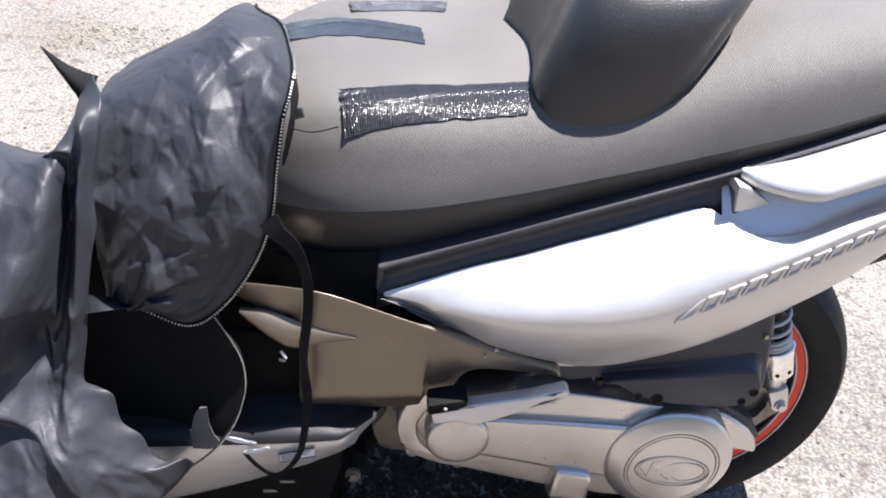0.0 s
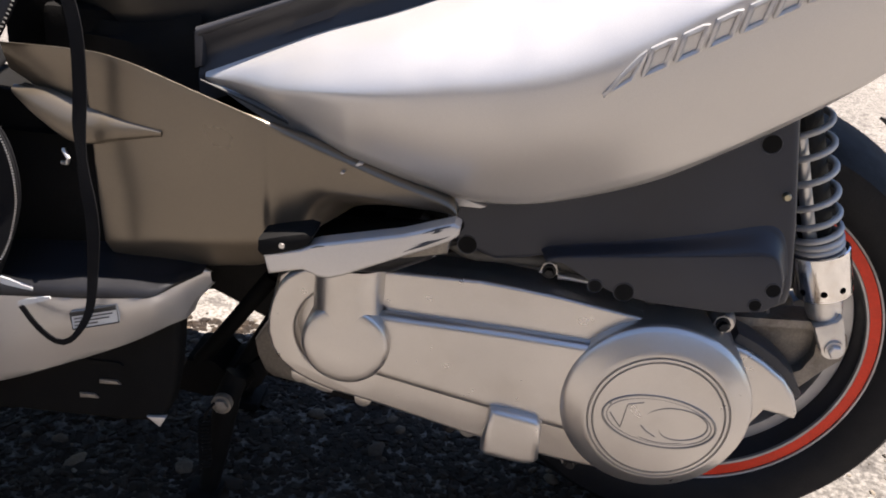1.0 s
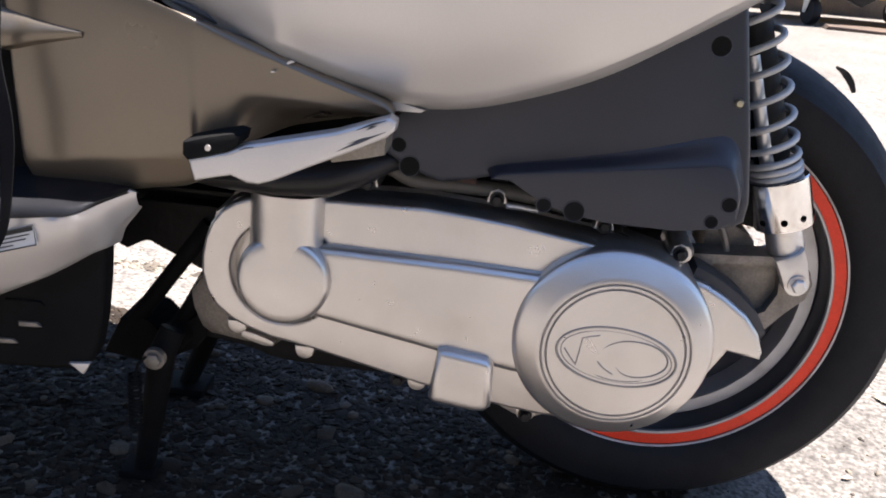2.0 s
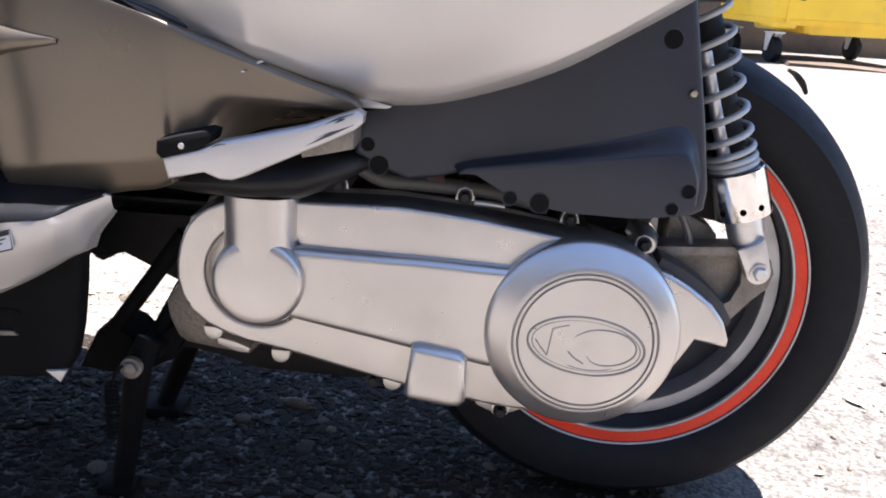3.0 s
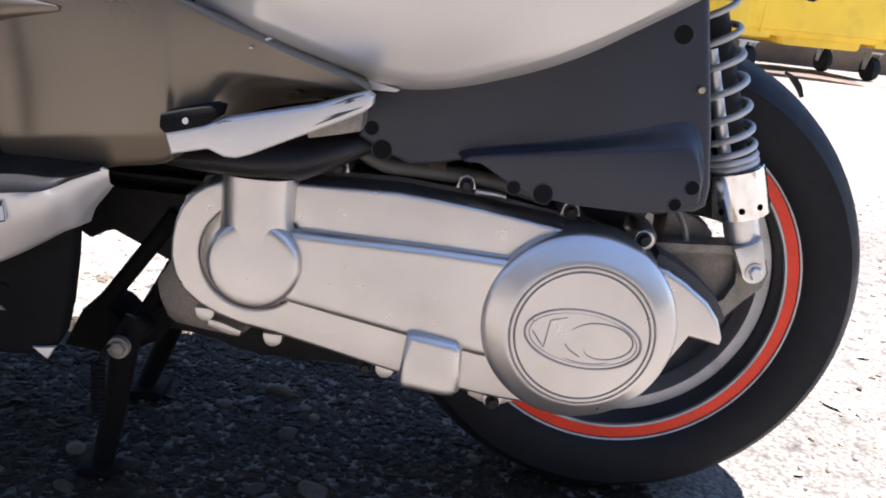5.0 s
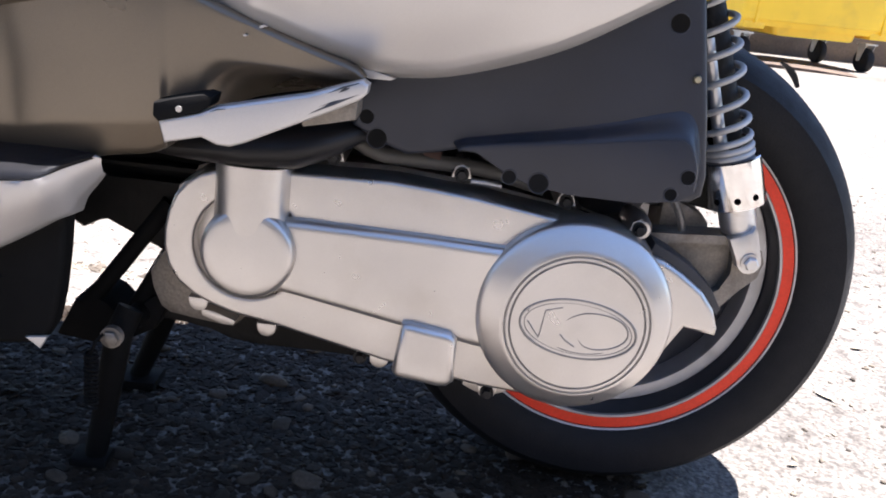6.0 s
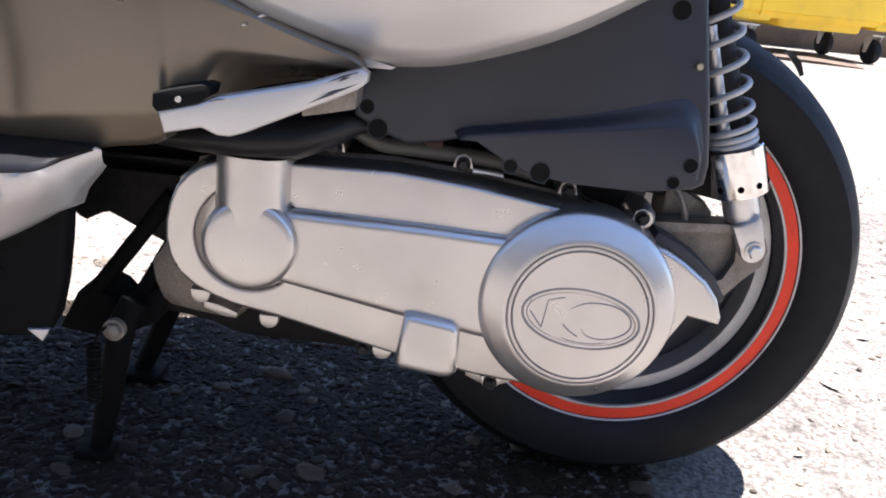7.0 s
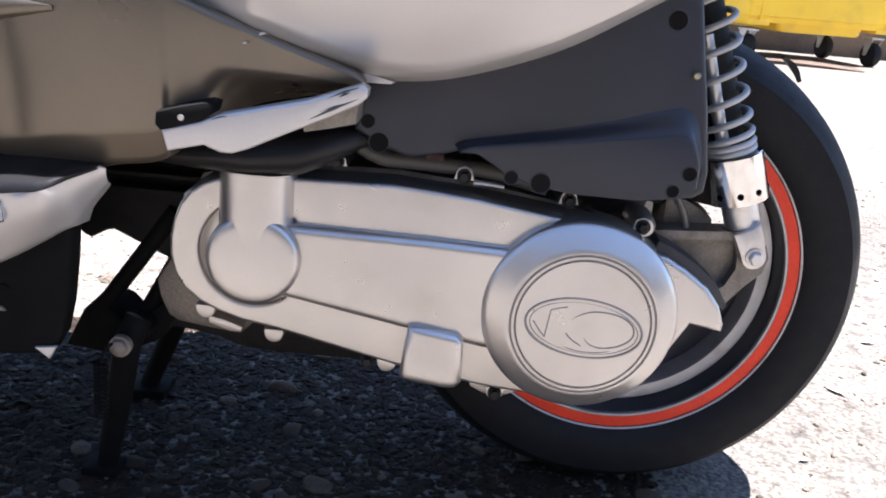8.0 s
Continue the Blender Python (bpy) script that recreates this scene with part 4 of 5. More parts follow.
part("fin", plate([(0.000, 0.303), (0.016, 0.298), (0.034, 0.288), (0.055, 0.273), (0.068, 0.257), (0.0745, 0.240), (0.0735, 0.2325), (0.060, 0.2345), (0.044, 0.2375), (0.031, 0.214), (0.014, 0.190), (0.0, 0.180)], -0.168, -0.13, 0.005, 3), CASTING, gear)
part("guard_plate", plate([(0.002, 0.300), (0.006, 0.3125), (0.024, 0.3045), (0.046, 0.2915), (0.064, 0.2760), (0.0765, 0.2560), (0.0735, 0.2500), (0.060, 0.262), (0.030, 0.282)], -0.160, -0.13, 0.003), GREY_PLASTIC, gear, "dark curved guard above the fin")
part("case_gasket_edge", plate([(-0.427, 0.262), (-0.414, 0.236), (-0.38, 0.2165), (-0.327, 0.2045), (-0.222, 0.1805), (-0.143, 0.1675), (-0.09, 0.163), (-0.06, 0.17), (-0.06, 0.330), (-0.09, 0.338), (-0.158, 0.3475), (-0.232, 0.3535), (-0.36, 0.350), (-0.408, 0.334)], -0.150, -0.10, 0.002), RAW_ALLOY, gear, "stained bare alloy case edge")
for x, z in ((-0.284, 0.360), (-0.1735, 0.3575), (-0.014, 0.3265), (-0.397, 0.2115), (-0.334, 0.1935), (-0.229, 0.1745), (-0.127, 0.156), (-0.081, 0.344)):
    boss = part("bolt_boss", plate([(x - 0.009, z - 0.003), (x + 0.009, z - 0.003), (x + 0.006, z + 0.007), (x, z + 0.0095), (x - 0.006, z + 0.007)] if z > 0.25 else [(x - 0.009, z + 0.006)] + [(x - 0.0088 * math.cos(radians(q)), z + 0.002 - 0.0088 * math.sin(radians(q))) for q in range(0, 181, 20)] + [(x + 0.009, z + 0.006)], -0.176, -0.12, 0.002), CASTING, gear)
    if z > 0.25 or x > -0.2:
        bolt(boss, x, -0.178, z + 0.001, 0.0048, BLACK_PLASTIC)

bolt(gear, -0.247, -0.172, 0.1755, 0.0048, BLACK_PLASTIC)
part("case_flange", plate([(-0.150, 0.166), (-0.110, 0.162), (-0.108, 0.155), (-0.117, 0.151), (-0.137, 0.151), (-0.150, 0.157)], -0.168, -0.12, 0.002), CASTING, gear)
part("case_flange", plate([(-0.398, 0.201), (-0.385, 0.199), (-0.366, 0.192), (-0.368, 0.187), (-0.378, 0.187), (-0.398, 0.194)], -0.160, -0.12, 0.002), CASTING, gear)
part("vent_pipe", tube([(-0.165, -0.172, 0.3525), (-0.152, -0.172, 0.3522), (-0.138, -0.172, 0.3508)], [0.0032, 0.0030, 0.0028], 12), ZINC, gear, "short bright metal pipe")

# intake rubber between the duct and the side cover
part("intake_rubber", loft([[(x, -0.19 + 0.04 * math.cos(w) * k, z + 0.5 * h * math.sin(w)) for w in np.linspace(0, 2 * math.pi, 20, endpoint=False)] for x, z, h, k in
                            ((-0.43, 0.362, 0.020, 0.6), (-0.40, 0.365, 0.030, 0.9), (-0.35, 0.367, 0.038, 1.0), (-0.31, 0.372, 0.040, 1.0), (-0.282, 0.380, 0.030, 0.75), (-0.262, 0.386, 0.018, 0.25), (-0.240, 0.392, 0.012, 0.1))], around=True, caps=True), BLACK_PLASTIC, scooter, "black rubber intake boot")

# ------------------------------------------------ engine and frame behind
engine = new("engine")
engine.parent = scooter
part("crankcase", plate([(-0.452, 0.226), (-0.449, 0.210), (-0.441, 0.192), (-0.432, 0.186), (-0.405, 0.182), (-0.372, 0.178), (-0.350, 0.20), (-0.350, 0.33), (-0.40, 0.34), (-0.430, 0.30), (-0.438, 0.25)], -0.145, 0.10, 0.006), RAW_ALLOY, engine, "oily bare alloy crankcase")
part("sump", plate([(-0.453, 0.195), (-0.454, 0.169), (-0.426, 0.167), (-0.398, 0.162), (-0.380, 0.155), (-0.357, 0.152), (-0.15, 0.15), (-0.15, 0.19), (-0.42, 0.20)], -0.12, 0.12, 0.006), ENGINE_BLACK, engine)
part("cylinder", plate([(-0.60, 0.285), (-0.536, 0.262), (-0.530, 0.256), (-0.523, 0.253), (-0.516, 0.257), (-0.509, 0.261), (-0.501, 0.263), (-0.475, 0.251), (-0.44, 0.235), (-0.40, 0.25), (-0.30, 0.30), (-0.24, 0.35), (-0.24, 0.40), (-0.35, 0.42), (-0.60, 0.38)], -0.12, 0.05, 0.006), ENGINE_BLACK, engine, "black engine block")
for z in (0.31, 0.325, 0.34, 0.355, 0.37):
    part("cooling_fin", box(-0.50, -0.33, -0.14, 0.14, z - 0.002, z + 0.002, 0.001), ENGINE_BLACK, engine)
part("upper_mass", plate([(-0.30, 0.345), (-0.10, 0.345), (0.02, 0.33), (0.02, 0.46), (-0.28, 0.44)], -0.10, 0.12, 0.008), ENGINE_BLACK, engine)
part("starter_hose", tube([tuple(p) for p in curve([(-0.292, -0.17, 0.392), (-0.268, -0.175, 0.379), (-0.245, -0.178, 0.369), (-0.215, -0.172, 0.3665), (-0.15, -0.165, 0.362), (-0.10, -0.165, 0.352)], 24)], 0.0075, 10), WORN_SHADE_GREY, engine, "dusty grey-brown rubber hose")
part("hose_union", tube([(-0.208, -0.168, 0.3725), (-0.193, -0.168, 0.371)], 0.0085, 12), material("rust_brown", (0.055, 0.030, 0.024), 0.7, 0.3, 0.4, 40.0), engine, "rusty hose union")
for x0, z0, x1, z1, y in ((-0.440, 0.288, -0.531, 0.158, -0.12), (-0.412, 0.292, -0.484, 0.155, -0.118)):
    part("frame_tube", tube([(x0, y, z0), (x1, y, z1)], 0.0084, 14), MATT_BLACK, scooter, "black frame tube")
# swing arm bracket
BR_OUT = [(-0.004, 0.300), (0.006, 0.3135), (0.040, 0.3155), (0.088, 0.3190), (0.112, 0.308), (0.1165, 0.296), (0.113, 0.281), (0.100, 0.268), (0.082, 0.246), (0.073, 0.247), (0.040, 0.274)]
BR_IN = [(0.022, 0.300), (0.026, 0.3060), (0.040, 0.3075), (0.078, 0.3100), (0.086, 0.306), (0.087, 0.298), (0.0875, 0.290), (0.088, 0.283), (0.080, 0.265), (0.074, 0.262), (0.048, 0.280)]
bm = bmesh.new()
levels = [[bm.verts.new((x, y, z)) for x, z in loop] for loop, y in ((BR_OUT, -0.100), (BR_OUT, -0.1275), (BR_OUT, -0.1300), (BR_IN, -0.1300), (BR_IN, -0.1285), (BR_IN, -0.1170))]
for n, (p, q) in enumerate(zip(levels, levels[1:])):
    for k in range(len(p)):
        m = (k + 1) % len(p)
        bm.faces.new((p[k], p[m], q[m], q[k]))
bm.faces.new(levels[-1])
part("shock_bracket", bm, RAW_ALLOY, scooter, "cast alloy lower shock bracket")
part("axle_block", plate([(0.020, 0.345), (0.046, 0.336), (0.060, 0.329), (0.068, 0.320), (0.070, 0.306), (0.02, 0.306)], -0.10, -0.05, 0.006), RAW_ALLOY, scooter)
part("inner_mudguard", plate([(0.020, 0.345), (0.048, 0.336), (0.078, 0.331), (0.084, 0.42), (0.02, 0.43)], -0.098, -0.076, 0.003), ENGINE_BLACK, scooter, "black inner mudguard")
part("brake_hose", tube([tuple(p) for p in curve([(0.010, -0.11, 0.352), (0.026, -0.115, 0.343), (0.036, -0.117, 0.325), (0.040, -0.117, 0.306)], 14)], 0.0035, 8), RAW_ALLOY, scooter)
part("case_nut", revolve([(0, -0.176), (0.008, -0.175), (0.011, -0.168), (0.012, -0.14)], -0.012, 0.3265, 20), CASTING, scooter)

# ------------------------------------------------ rear shock
shock = new("rear_shock")
shock.parent = scooter
A, B = Vector((0.0985, -0.122, 0.298)), Vector((0.012, -0.126, 0.560))
D = (B - A).normalized()


def on_axis(s):
    return A + D * s


part("lower_body", tube([on_axis(s) + Vector((-0.0005, 0, 0)) for s in (0.026, 0.028, 0.034, 0.060)], [0.0125, 0.0158, 0.0168, 0.0168], 32), ZINC, shock)
collar = part("collar", tube([on_axis(s) + Vector((0.0005, 0, 0)) for s in (0.0525, 0.0530, 0.0540, 0.0965, 0.0975)], [0.0245, 0.0258, 0.0262, 0.0262, 0.0250], 56), CHROME, shock, "polished chrome preload collar")
# black discs on the chrome stand in for the shaded depth of holes
for w in (-145, -102, -62, -25):
    side = Vector((math.cos(radians(w)), math.sin(radians(w)), 0))
    side = (side - D * side.dot(D)).normalized()
    c = on_axis(0.0625) + Vector((0.0005, 0, 0)) + side * 0.0256
    part("collar_hole", tube([c, c + side * 0.0009], 0.0030, 14), HOLE, collar)
part("spring_seat", tube([on_axis(s) + Vector((-0.002, 0, 0)) for s in (0.0945, 0.0988, 0.1005)], [0.0228, 0.0228, 0.0205], 36), GREY_PLASTIC, shock)
left, front = Vector((D.z, 0, -D.x)) * -1, Vector((0, -1, 0))
rise = (0.0985, 0.1045, 0.110, 0.123, 0.141, 0.164, 0.188, 0.209, 0.2325, 0.256, 0.280)
coil = []
for k in range(321):
    u = k / 32
    w = 2 * math.pi * u
    coil.append(on_axis(float(np.interp(u, range(11), rise))) + Vector((-0.001, 0, 0)) + 0.0205 * (math.cos(w) * left + math.sin(w) * front))
part("spring", tube(coil, 0.0031, 10), SPRING, shock, "grey painted coil spring")
part("damper_rod", tube([on_axis(0.10) + Vector((-0.009, -0.006, 0)), on_axis(0.205) + Vector((-0.009, -0.006, 0))], 0.0062, 20), ZINC, shock)
part("bump_stop", tube([on_axis(s) + Vector((-0.002, 0.006, 0)) for s in (0.105, 0.12, 0.16, 0.236)], [0.014, 0.0160, 0.0160, 0.0150], 24), ENGINE_BLACK, shock)
part("upper_mount", tube([on_axis(0.262), on_axis(0.30)], 0.023, 24), ENGINE_BLACK, shock)
lug_out = [(0.0765, 0.3185), (0.0860, 0.3225), (0.0950, 0.3270), (0.0985, 0.3325), (0.1015, 0.3275), (0.1065, 0.3120)] + [(0.0985 + 0.0115 * math.cos(radians(a)), 0.2990 + 0.0115 * math.sin(radians(a))) for a in range(10, -175, -15)] + [(0.0850, 0.3020)]
part("lower_eye", plate(lug_out, -0.143, -0.129, 0.002), ZINC, shock, "pitted plated lower eye")
bolt(shock, 0.0990, -0.145, 0.2990, 0.0066)

# ------------------------------------------------ centre stand
stand = new("centre_stand")
stand.parent = scooter
part("stand_leg", tube([(-0.466, -0.152, 0.190), (-0.474, -0.160, 0.168), (-0.495, -0.135, 0.08), (-0.513, -0.115, 0.010)], [0.012, 0.013, 0.012, 0.011], 14), MATT_BLACK, stand)
part("stand_leg", tube([(-0.464, 0.05, 0.172), (-0.480, 0.06, 0.135), (-0.515, 0.068, 0.05), (-0.531, 0.07, 0.010)], [0.012, 0.013, 0.012, 0.011], 14), MATT_BLACK, stand)
part("stand_foot", box(-0.535, -0.498, -0.132, -0.100, 0.001, 0.010, 0.003), MATT_BLACK, stand)
part("stand_foot", box(-0.560, -0.505, 0.046, 0.094, 0.001, 0.012, 0.003), MATT_BLACK, stand)
part("cross_tube", tube([(-0.468, -0.150, 0.175), (-0.455, 0.05, 0.175)], 0.011, 14), MATT_BLACK, stand)
part("stand_bracket", plate([(-0.548, 0.143), (-0.530, 0.181), (-0.505, 0.186), (-0.498, 0.183), (-0.489, 0.174), (-0.474, 0.178), (-0.447, 0.200), (-0.438, 0.185), (-0.452, 0.159), (-0.477, 0.145), (-0.508, 0.138)], -0.128, -0.07, 0.006), MATT_BLACK, stand)
bolt(stand, -0.473, -0.184, 0.1725, 0.0075, RAW_ALLOY)
coil = [(-0.4865 + 0.0055 * math.cos(2 * math.pi * 13 * k / 199), -0.196 + 0.0055 * math.sin(2 * math.pi * 13 * k / 199), 0.162 - 0.055 * k / 199) for k in range(200)]
part("return_spring", tube(coil, 0.0013, 6), MATT_BLACK, stand, "dark steel return spring")
part("spring_hook", tube([(-0.478, -0.19, 0.178), (-0.483, -0.196, 0.172), (-0.4865, -0.196, 0.160)], 0.0016, 6), MATT_BLACK, stand)

# ---------------------------------------------------------------- leg cover
cover = thing("leg_cover", "wrinkled black nylon rain leg cover draped over the scooter's front", "leg cover", (0, 0, 0))


def crease(p, amount, seed):
    """Crumpled cloth: sharp folds running several ways over broad waves."""
    v = Vector(p)
    w = v + 0.03 * noise.noise_vector(v * 6 + Vector((seed, 0, 0)))
    out = 0.75 * noise.noise(v * 4.5 + Vector((seed, 0, seed)))
    for k, (turn, size, strength) in enumerate(((0.4, 8, 0.60), (-0.9, 11, 0.45), (1.5, 17, 0.26), (-0.2, 26, 0.17), (2.4, 40, 0.08))):
        c, s = math.cos(turn), math.sin(turn)
        q = Vector(((w.x * c + w.z * s) * size, w.y * size * 0.7, (w.z * c - w.x * s) * size * 0.38)) + Vector((seed, k * 3.1, -seed))
        out += strength * ((1 - min(1.0, abs(noise.noise(q)) * 2.6)) ** 1.6 - 0.3)
    return amount * out


def crumple(nu, nv, cu, cv, seed):
    """Heights of a sheet creased into flat triangular facets, cu by cv of them, as an array nu by nv."""
    rnd = random.Random(seed)
    node = {(i, j): (i + rnd.uniform(-0.44, 0.44), j + rnd.uniform(-0.44, 0.44), rnd.choice((-1, 1)) * rnd.random() ** 1.4) for i in range(-1, cu + 2) for j in range(-1, cv + 2)}
    all_i, all_j = np.meshgrid(np.linspace(0, cu, nu), np.linspace(0, cv, nv), indexing="ij")
    out = np.zeros((nu, nv))
    for i in range(-1, cu + 1):
        for j in range(-1, cv + 1):
            q = [node[i, j], node[i + 1, j], node[i + 1, j + 1], node[i, j + 1]]
            for tri in (((0, 1, 2), (0, 2, 3)) if rnd.random() < 0.5 else ((0, 1, 3), (1, 2, 3))):
                p, r, s = (q[k] for k in tri)
                near = tuple(slice(max(0, int(math.floor(min(w[k] for w in (p, r, s)) * (n - 1) / c))), max(0, int(math.ceil(max(w[k] for w in (p, r, s)) * (n - 1) / c)) + 1)) for k, n, c in ((0, nu, cu), (1, nv, cv)))
                gi, gj = all_i[near], all_j[near]
                d = (r[1] - s[1]) * (p[0] - s[0]) + (s[0] - r[0]) * (p[1] - s[1])
                w0 = ((r[1] - s[1]) * (gi - s[0]) + (s[0] - r[0]) * (gj - s[1])) / d
                w1 = ((s[1] - p[1]) * (gi - s[0]) + (p[0] - s[0]) * (gj - s[1])) / d
                w2 = 1 - w0 - w1
                inside = (w0 >= -1e-6) & (w1 >= -1e-6) & (w2 >= -1e-6)
                out[near][inside] = (w0 * p[2] + w1 * r[2] + w2 * s[2])[inside]
    out[1:-1, 1:-1] = 0.5 * out[1:-1, 1:-1] + 0.125 * (out[2:, 1:-1] + out[:-2, 1:-1] + out[1:-1, 2:] + out[1:-1, :-2])
    return out


def cloth(lines, nu, nv, amount, seed, push=(0, -1, 0.35), facets=None):
    """A sheet through the given lines, wrinkled except along its first line; facets lists (cells, cells, height)."""
    rows = [curve(q, nv) for q in lines]
    out, d = [], Vector(push).normalized()
    cols = [curve([r[j] for r in rows], nu) for j in range(nv)]
    extra = np.zeros((nu, nv))
    for n, (cu, cv, high) in enumerate(facets or []):
        extra += high * crumple(nu, nv, cu, cv, seed * 10 + n)
    for i in range(nu):
        k = min(1.0, i / (nu * 0.10))
        out.append([tuple(Vector(cols[j][i]) + d * (crease(cols[j][i], amount, seed) + float(extra[i, j])) * k) for j in range(nv)])
    return out


ZIP_LINE = [(-0.640, 0.14, 0.690), (-0.628, 0.04, 0.722), (-0.612, -0.035, 0.744), (-0.598, -0.075, 0.755), (-0.585, -0.110, 0.759), (-0.573, -0.170, 0.760), (-0.566, -0.215, 0.757), (-0.567, -0.240, 0.743), (-0.572, -0.252, 0.722), (-0.576, -0.258, 0.670),
            (-0.580, -0.263, 0.617), (-0.596, -0.268, 0.565), (-0.625, -0.275, 0.517), (-0.661, -0.280, 0.492), (-0.713, -0.275, 0.508)]
dome = cloth([ZIP_LINE,
              [(-0.66, 0.14, 0.690), (-0.655, 0.04, 0.722), (-0.648, -0.06, 0.748), (-0.636, -0.13, 0.760), (-0.626, -0.215, 0.744), (-0.622, -0.268, 0.690), (-0.626, -0.290, 0.620), (-0.642, -0.292, 0.555), (-0.668, -0.290, 0.512), (-0.713, -0.282, 0.510)],
              [(-0.70, 0.13, 0.660), (-0.697, 0.03, 0.693), (-0.693, -0.06, 0.718), (-0.688, -0.14, 0.733), (-0.685, -0.215, 0.718), (-0.684, -0.275, 0.655), (-0.688, -0.297, 0.590), (-0.698, -0.297, 0.532), (-0.715, -0.285, 0.510)],
              [(-0.765, 0.10, 0.630), (-0.766, 0.02, 0.655), (-0.765, -0.06, 0.673), (-0.763, -0.13, 0.690), (-0.758, -0.20, 0.688), (-0.754, -0.255, 0.620), (-0.750, -0.262, 0.545), (-0.744, -0.262, 0.500), (-0.735, -0.258, 0.490)]], 150, 300, 0.0035, 2.0, facets=((4, 10, 0.0075), (8, 20, 0.0055), (18, 44, 0.0022)))
part("cover_top", loft(dome, thick=0.001), NYLON, cover, angle=180)
inner = cloth([[(-0.615, -0.235, 0.52), (-0.632, -0.264, 0.493), (-0.609, -0.272, 0.452), (-0.604, -0.276, 0.408), (-0.620, -0.284, 0.352), (-0.651, -0.282, 0.297), (-0.686, -0.290, 0.267), (-0.702, -0.295, 0.226), (-0.705, -0.295, 0.15)],
               [(-0.70, -0.235, 0.55), (-0.70, -0.250, 0.47), (-0.70, -0.255, 0.40), (-0.70, -0.262, 0.33), (-0.705, -0.270, 0.27), (-0.72, -0.28, 0.2), (-0.72, -0.28, 0.15)],
               [(-0.80, -0.23, 0.57), (-0.80, -0.24, 0.47), (-0.80, -0.25, 0.40), (-0.80, -0.25, 0.33), (-0.80, -0.26, 0.27), (-0.80, -0.27, 0.2), (-0.80, -0.27, 0.15)]], 40, 60, 0.005, 5.0)
# webbing black instead of nylon puts the shade inside the cover into colour
part("inner_flap", loft(inner, thick=0.001), STRAP, cover, "inner flap of the cover, blackened to stand in for shade", 180)
DRAPE_EDGE = [(-0.756, -0.205, 0.729), (-0.735, -0.26, 0.731), (-0.735, -0.282, 0.702), (-0.740, -0.292, 0.658), (-0.738, -0.300, 0.620), (-0.743, -0.306, 0.593), (-0.749, -0.312, 0.548), (-0.754, -0.316, 0.495), (-0.760, -0.320, 0.446), (-0.746, -0.322, 0.438),
              (-0.731, -0.326, 0.430), (-0.724, -0.330, 0.399), (-0.704, -0.333, 0.382), (-0.694, -0.335, 0.357), (-0.677, -0.335, 0.347), (-0.660, -0.332, 0.350), (-0.656, -0.312, 0.318), (-0.676, -0.302, 0.291), (-0.694, -0.302, 0.262), (-0.702, -0.302, 0.22), (-0.708, -0.302, 0.10)]
drape = cloth([DRAPE_EDGE] + [[(x, y - k * max(0.0, 0.44 - z), z) for x, y, z in q] for k, q in zip((0.2, 0.4, 0.5, 0.5, 0.5, 0.5), (
               [(-0.765, -0.205, 0.715), (-0.746, -0.285, 0.722), (-0.746, -0.302, 0.690), (-0.752, -0.316, 0.630), (-0.758, -0.328, 0.560), (-0.765, -0.336, 0.490), (-0.768, -0.342, 0.446), (-0.752, -0.348, 0.420), (-0.735, -0.352, 0.385), (-0.715, -0.354, 0.355), (-0.690, -0.350, 0.315), (-0.705, -0.34, 0.28), (-0.715, -0.34, 0.22), (-0.72, -0.34, 0.10)],
               [(-0.775, -0.20, 0.690), (-0.758, -0.265, 0.702), (-0.757, -0.278, 0.680), (-0.763, -0.284, 0.630), (-0.772, -0.300, 0.560), (-0.780, -0.322, 0.490), (-0.780, -0.345, 0.430), (-0.765, -0.372, 0.390), (-0.750, -0.374, 0.345), (-0.735, -0.372, 0.305), (-0.740, -0.365, 0.25), (-0.745, -0.37, 0.18), (-0.75, -0.37, 0.10)],
               [(-0.790, -0.20, 0.650), (-0.776, -0.290, 0.686), (-0.772, -0.330, 0.666), (-0.777, -0.352, 0.620), (-0.787, -0.345, 0.560), (-0.797, -0.318, 0.505), (-0.797, -0.352, 0.440), (-0.79, -0.385, 0.375), (-0.785, -0.380, 0.29), (-0.785, -0.385, 0.18), (-0.785, -0.385, 0.10)],
               [(-0.835, -0.20, 0.640), (-0.812, -0.285, 0.672), (-0.812, -0.335, 0.645), (-0.818, -0.368, 0.590), (-0.825, -0.372, 0.530), (-0.830, -0.345, 0.470), (-0.828, -0.375, 0.410), (-0.82, -0.392, 0.345), (-0.81, -0.388, 0.27), (-0.81, -0.395, 0.18), (-0.81, -0.395, 0.10)],
               [(-0.93, -0.20, 0.700), (-0.93, -0.275, 0.680), (-0.93, -0.320, 0.600), (-0.93, -0.350, 0.500), (-0.93, -0.375, 0.410), (-0.92, -0.39, 0.330), (-0.92, -0.40, 0.25), (-0.92, -0.405, 0.18), (-0.92, -0.41, 0.10)],
               [(-1.15, -0.12, 0.77), (-1.15, -0.22, 0.70), (-1.15, -0.28, 0.60), (-1.15, -0.33, 0.48), (-1.15, -0.36, 0.38), (-1.15, -0.38, 0.28), (-1.15, -0.39, 0.18), (-1.15, -0.40, 0.10)]))], 240, 260, 0.010, 9.0, facets=((14, 9, 0.020), (26, 17, 0.0050), (64, 42, 0.0010)))
part("side_drape", loft(drape, thick=0.001), NYLON, cover, angle=180)
tip_rows = []
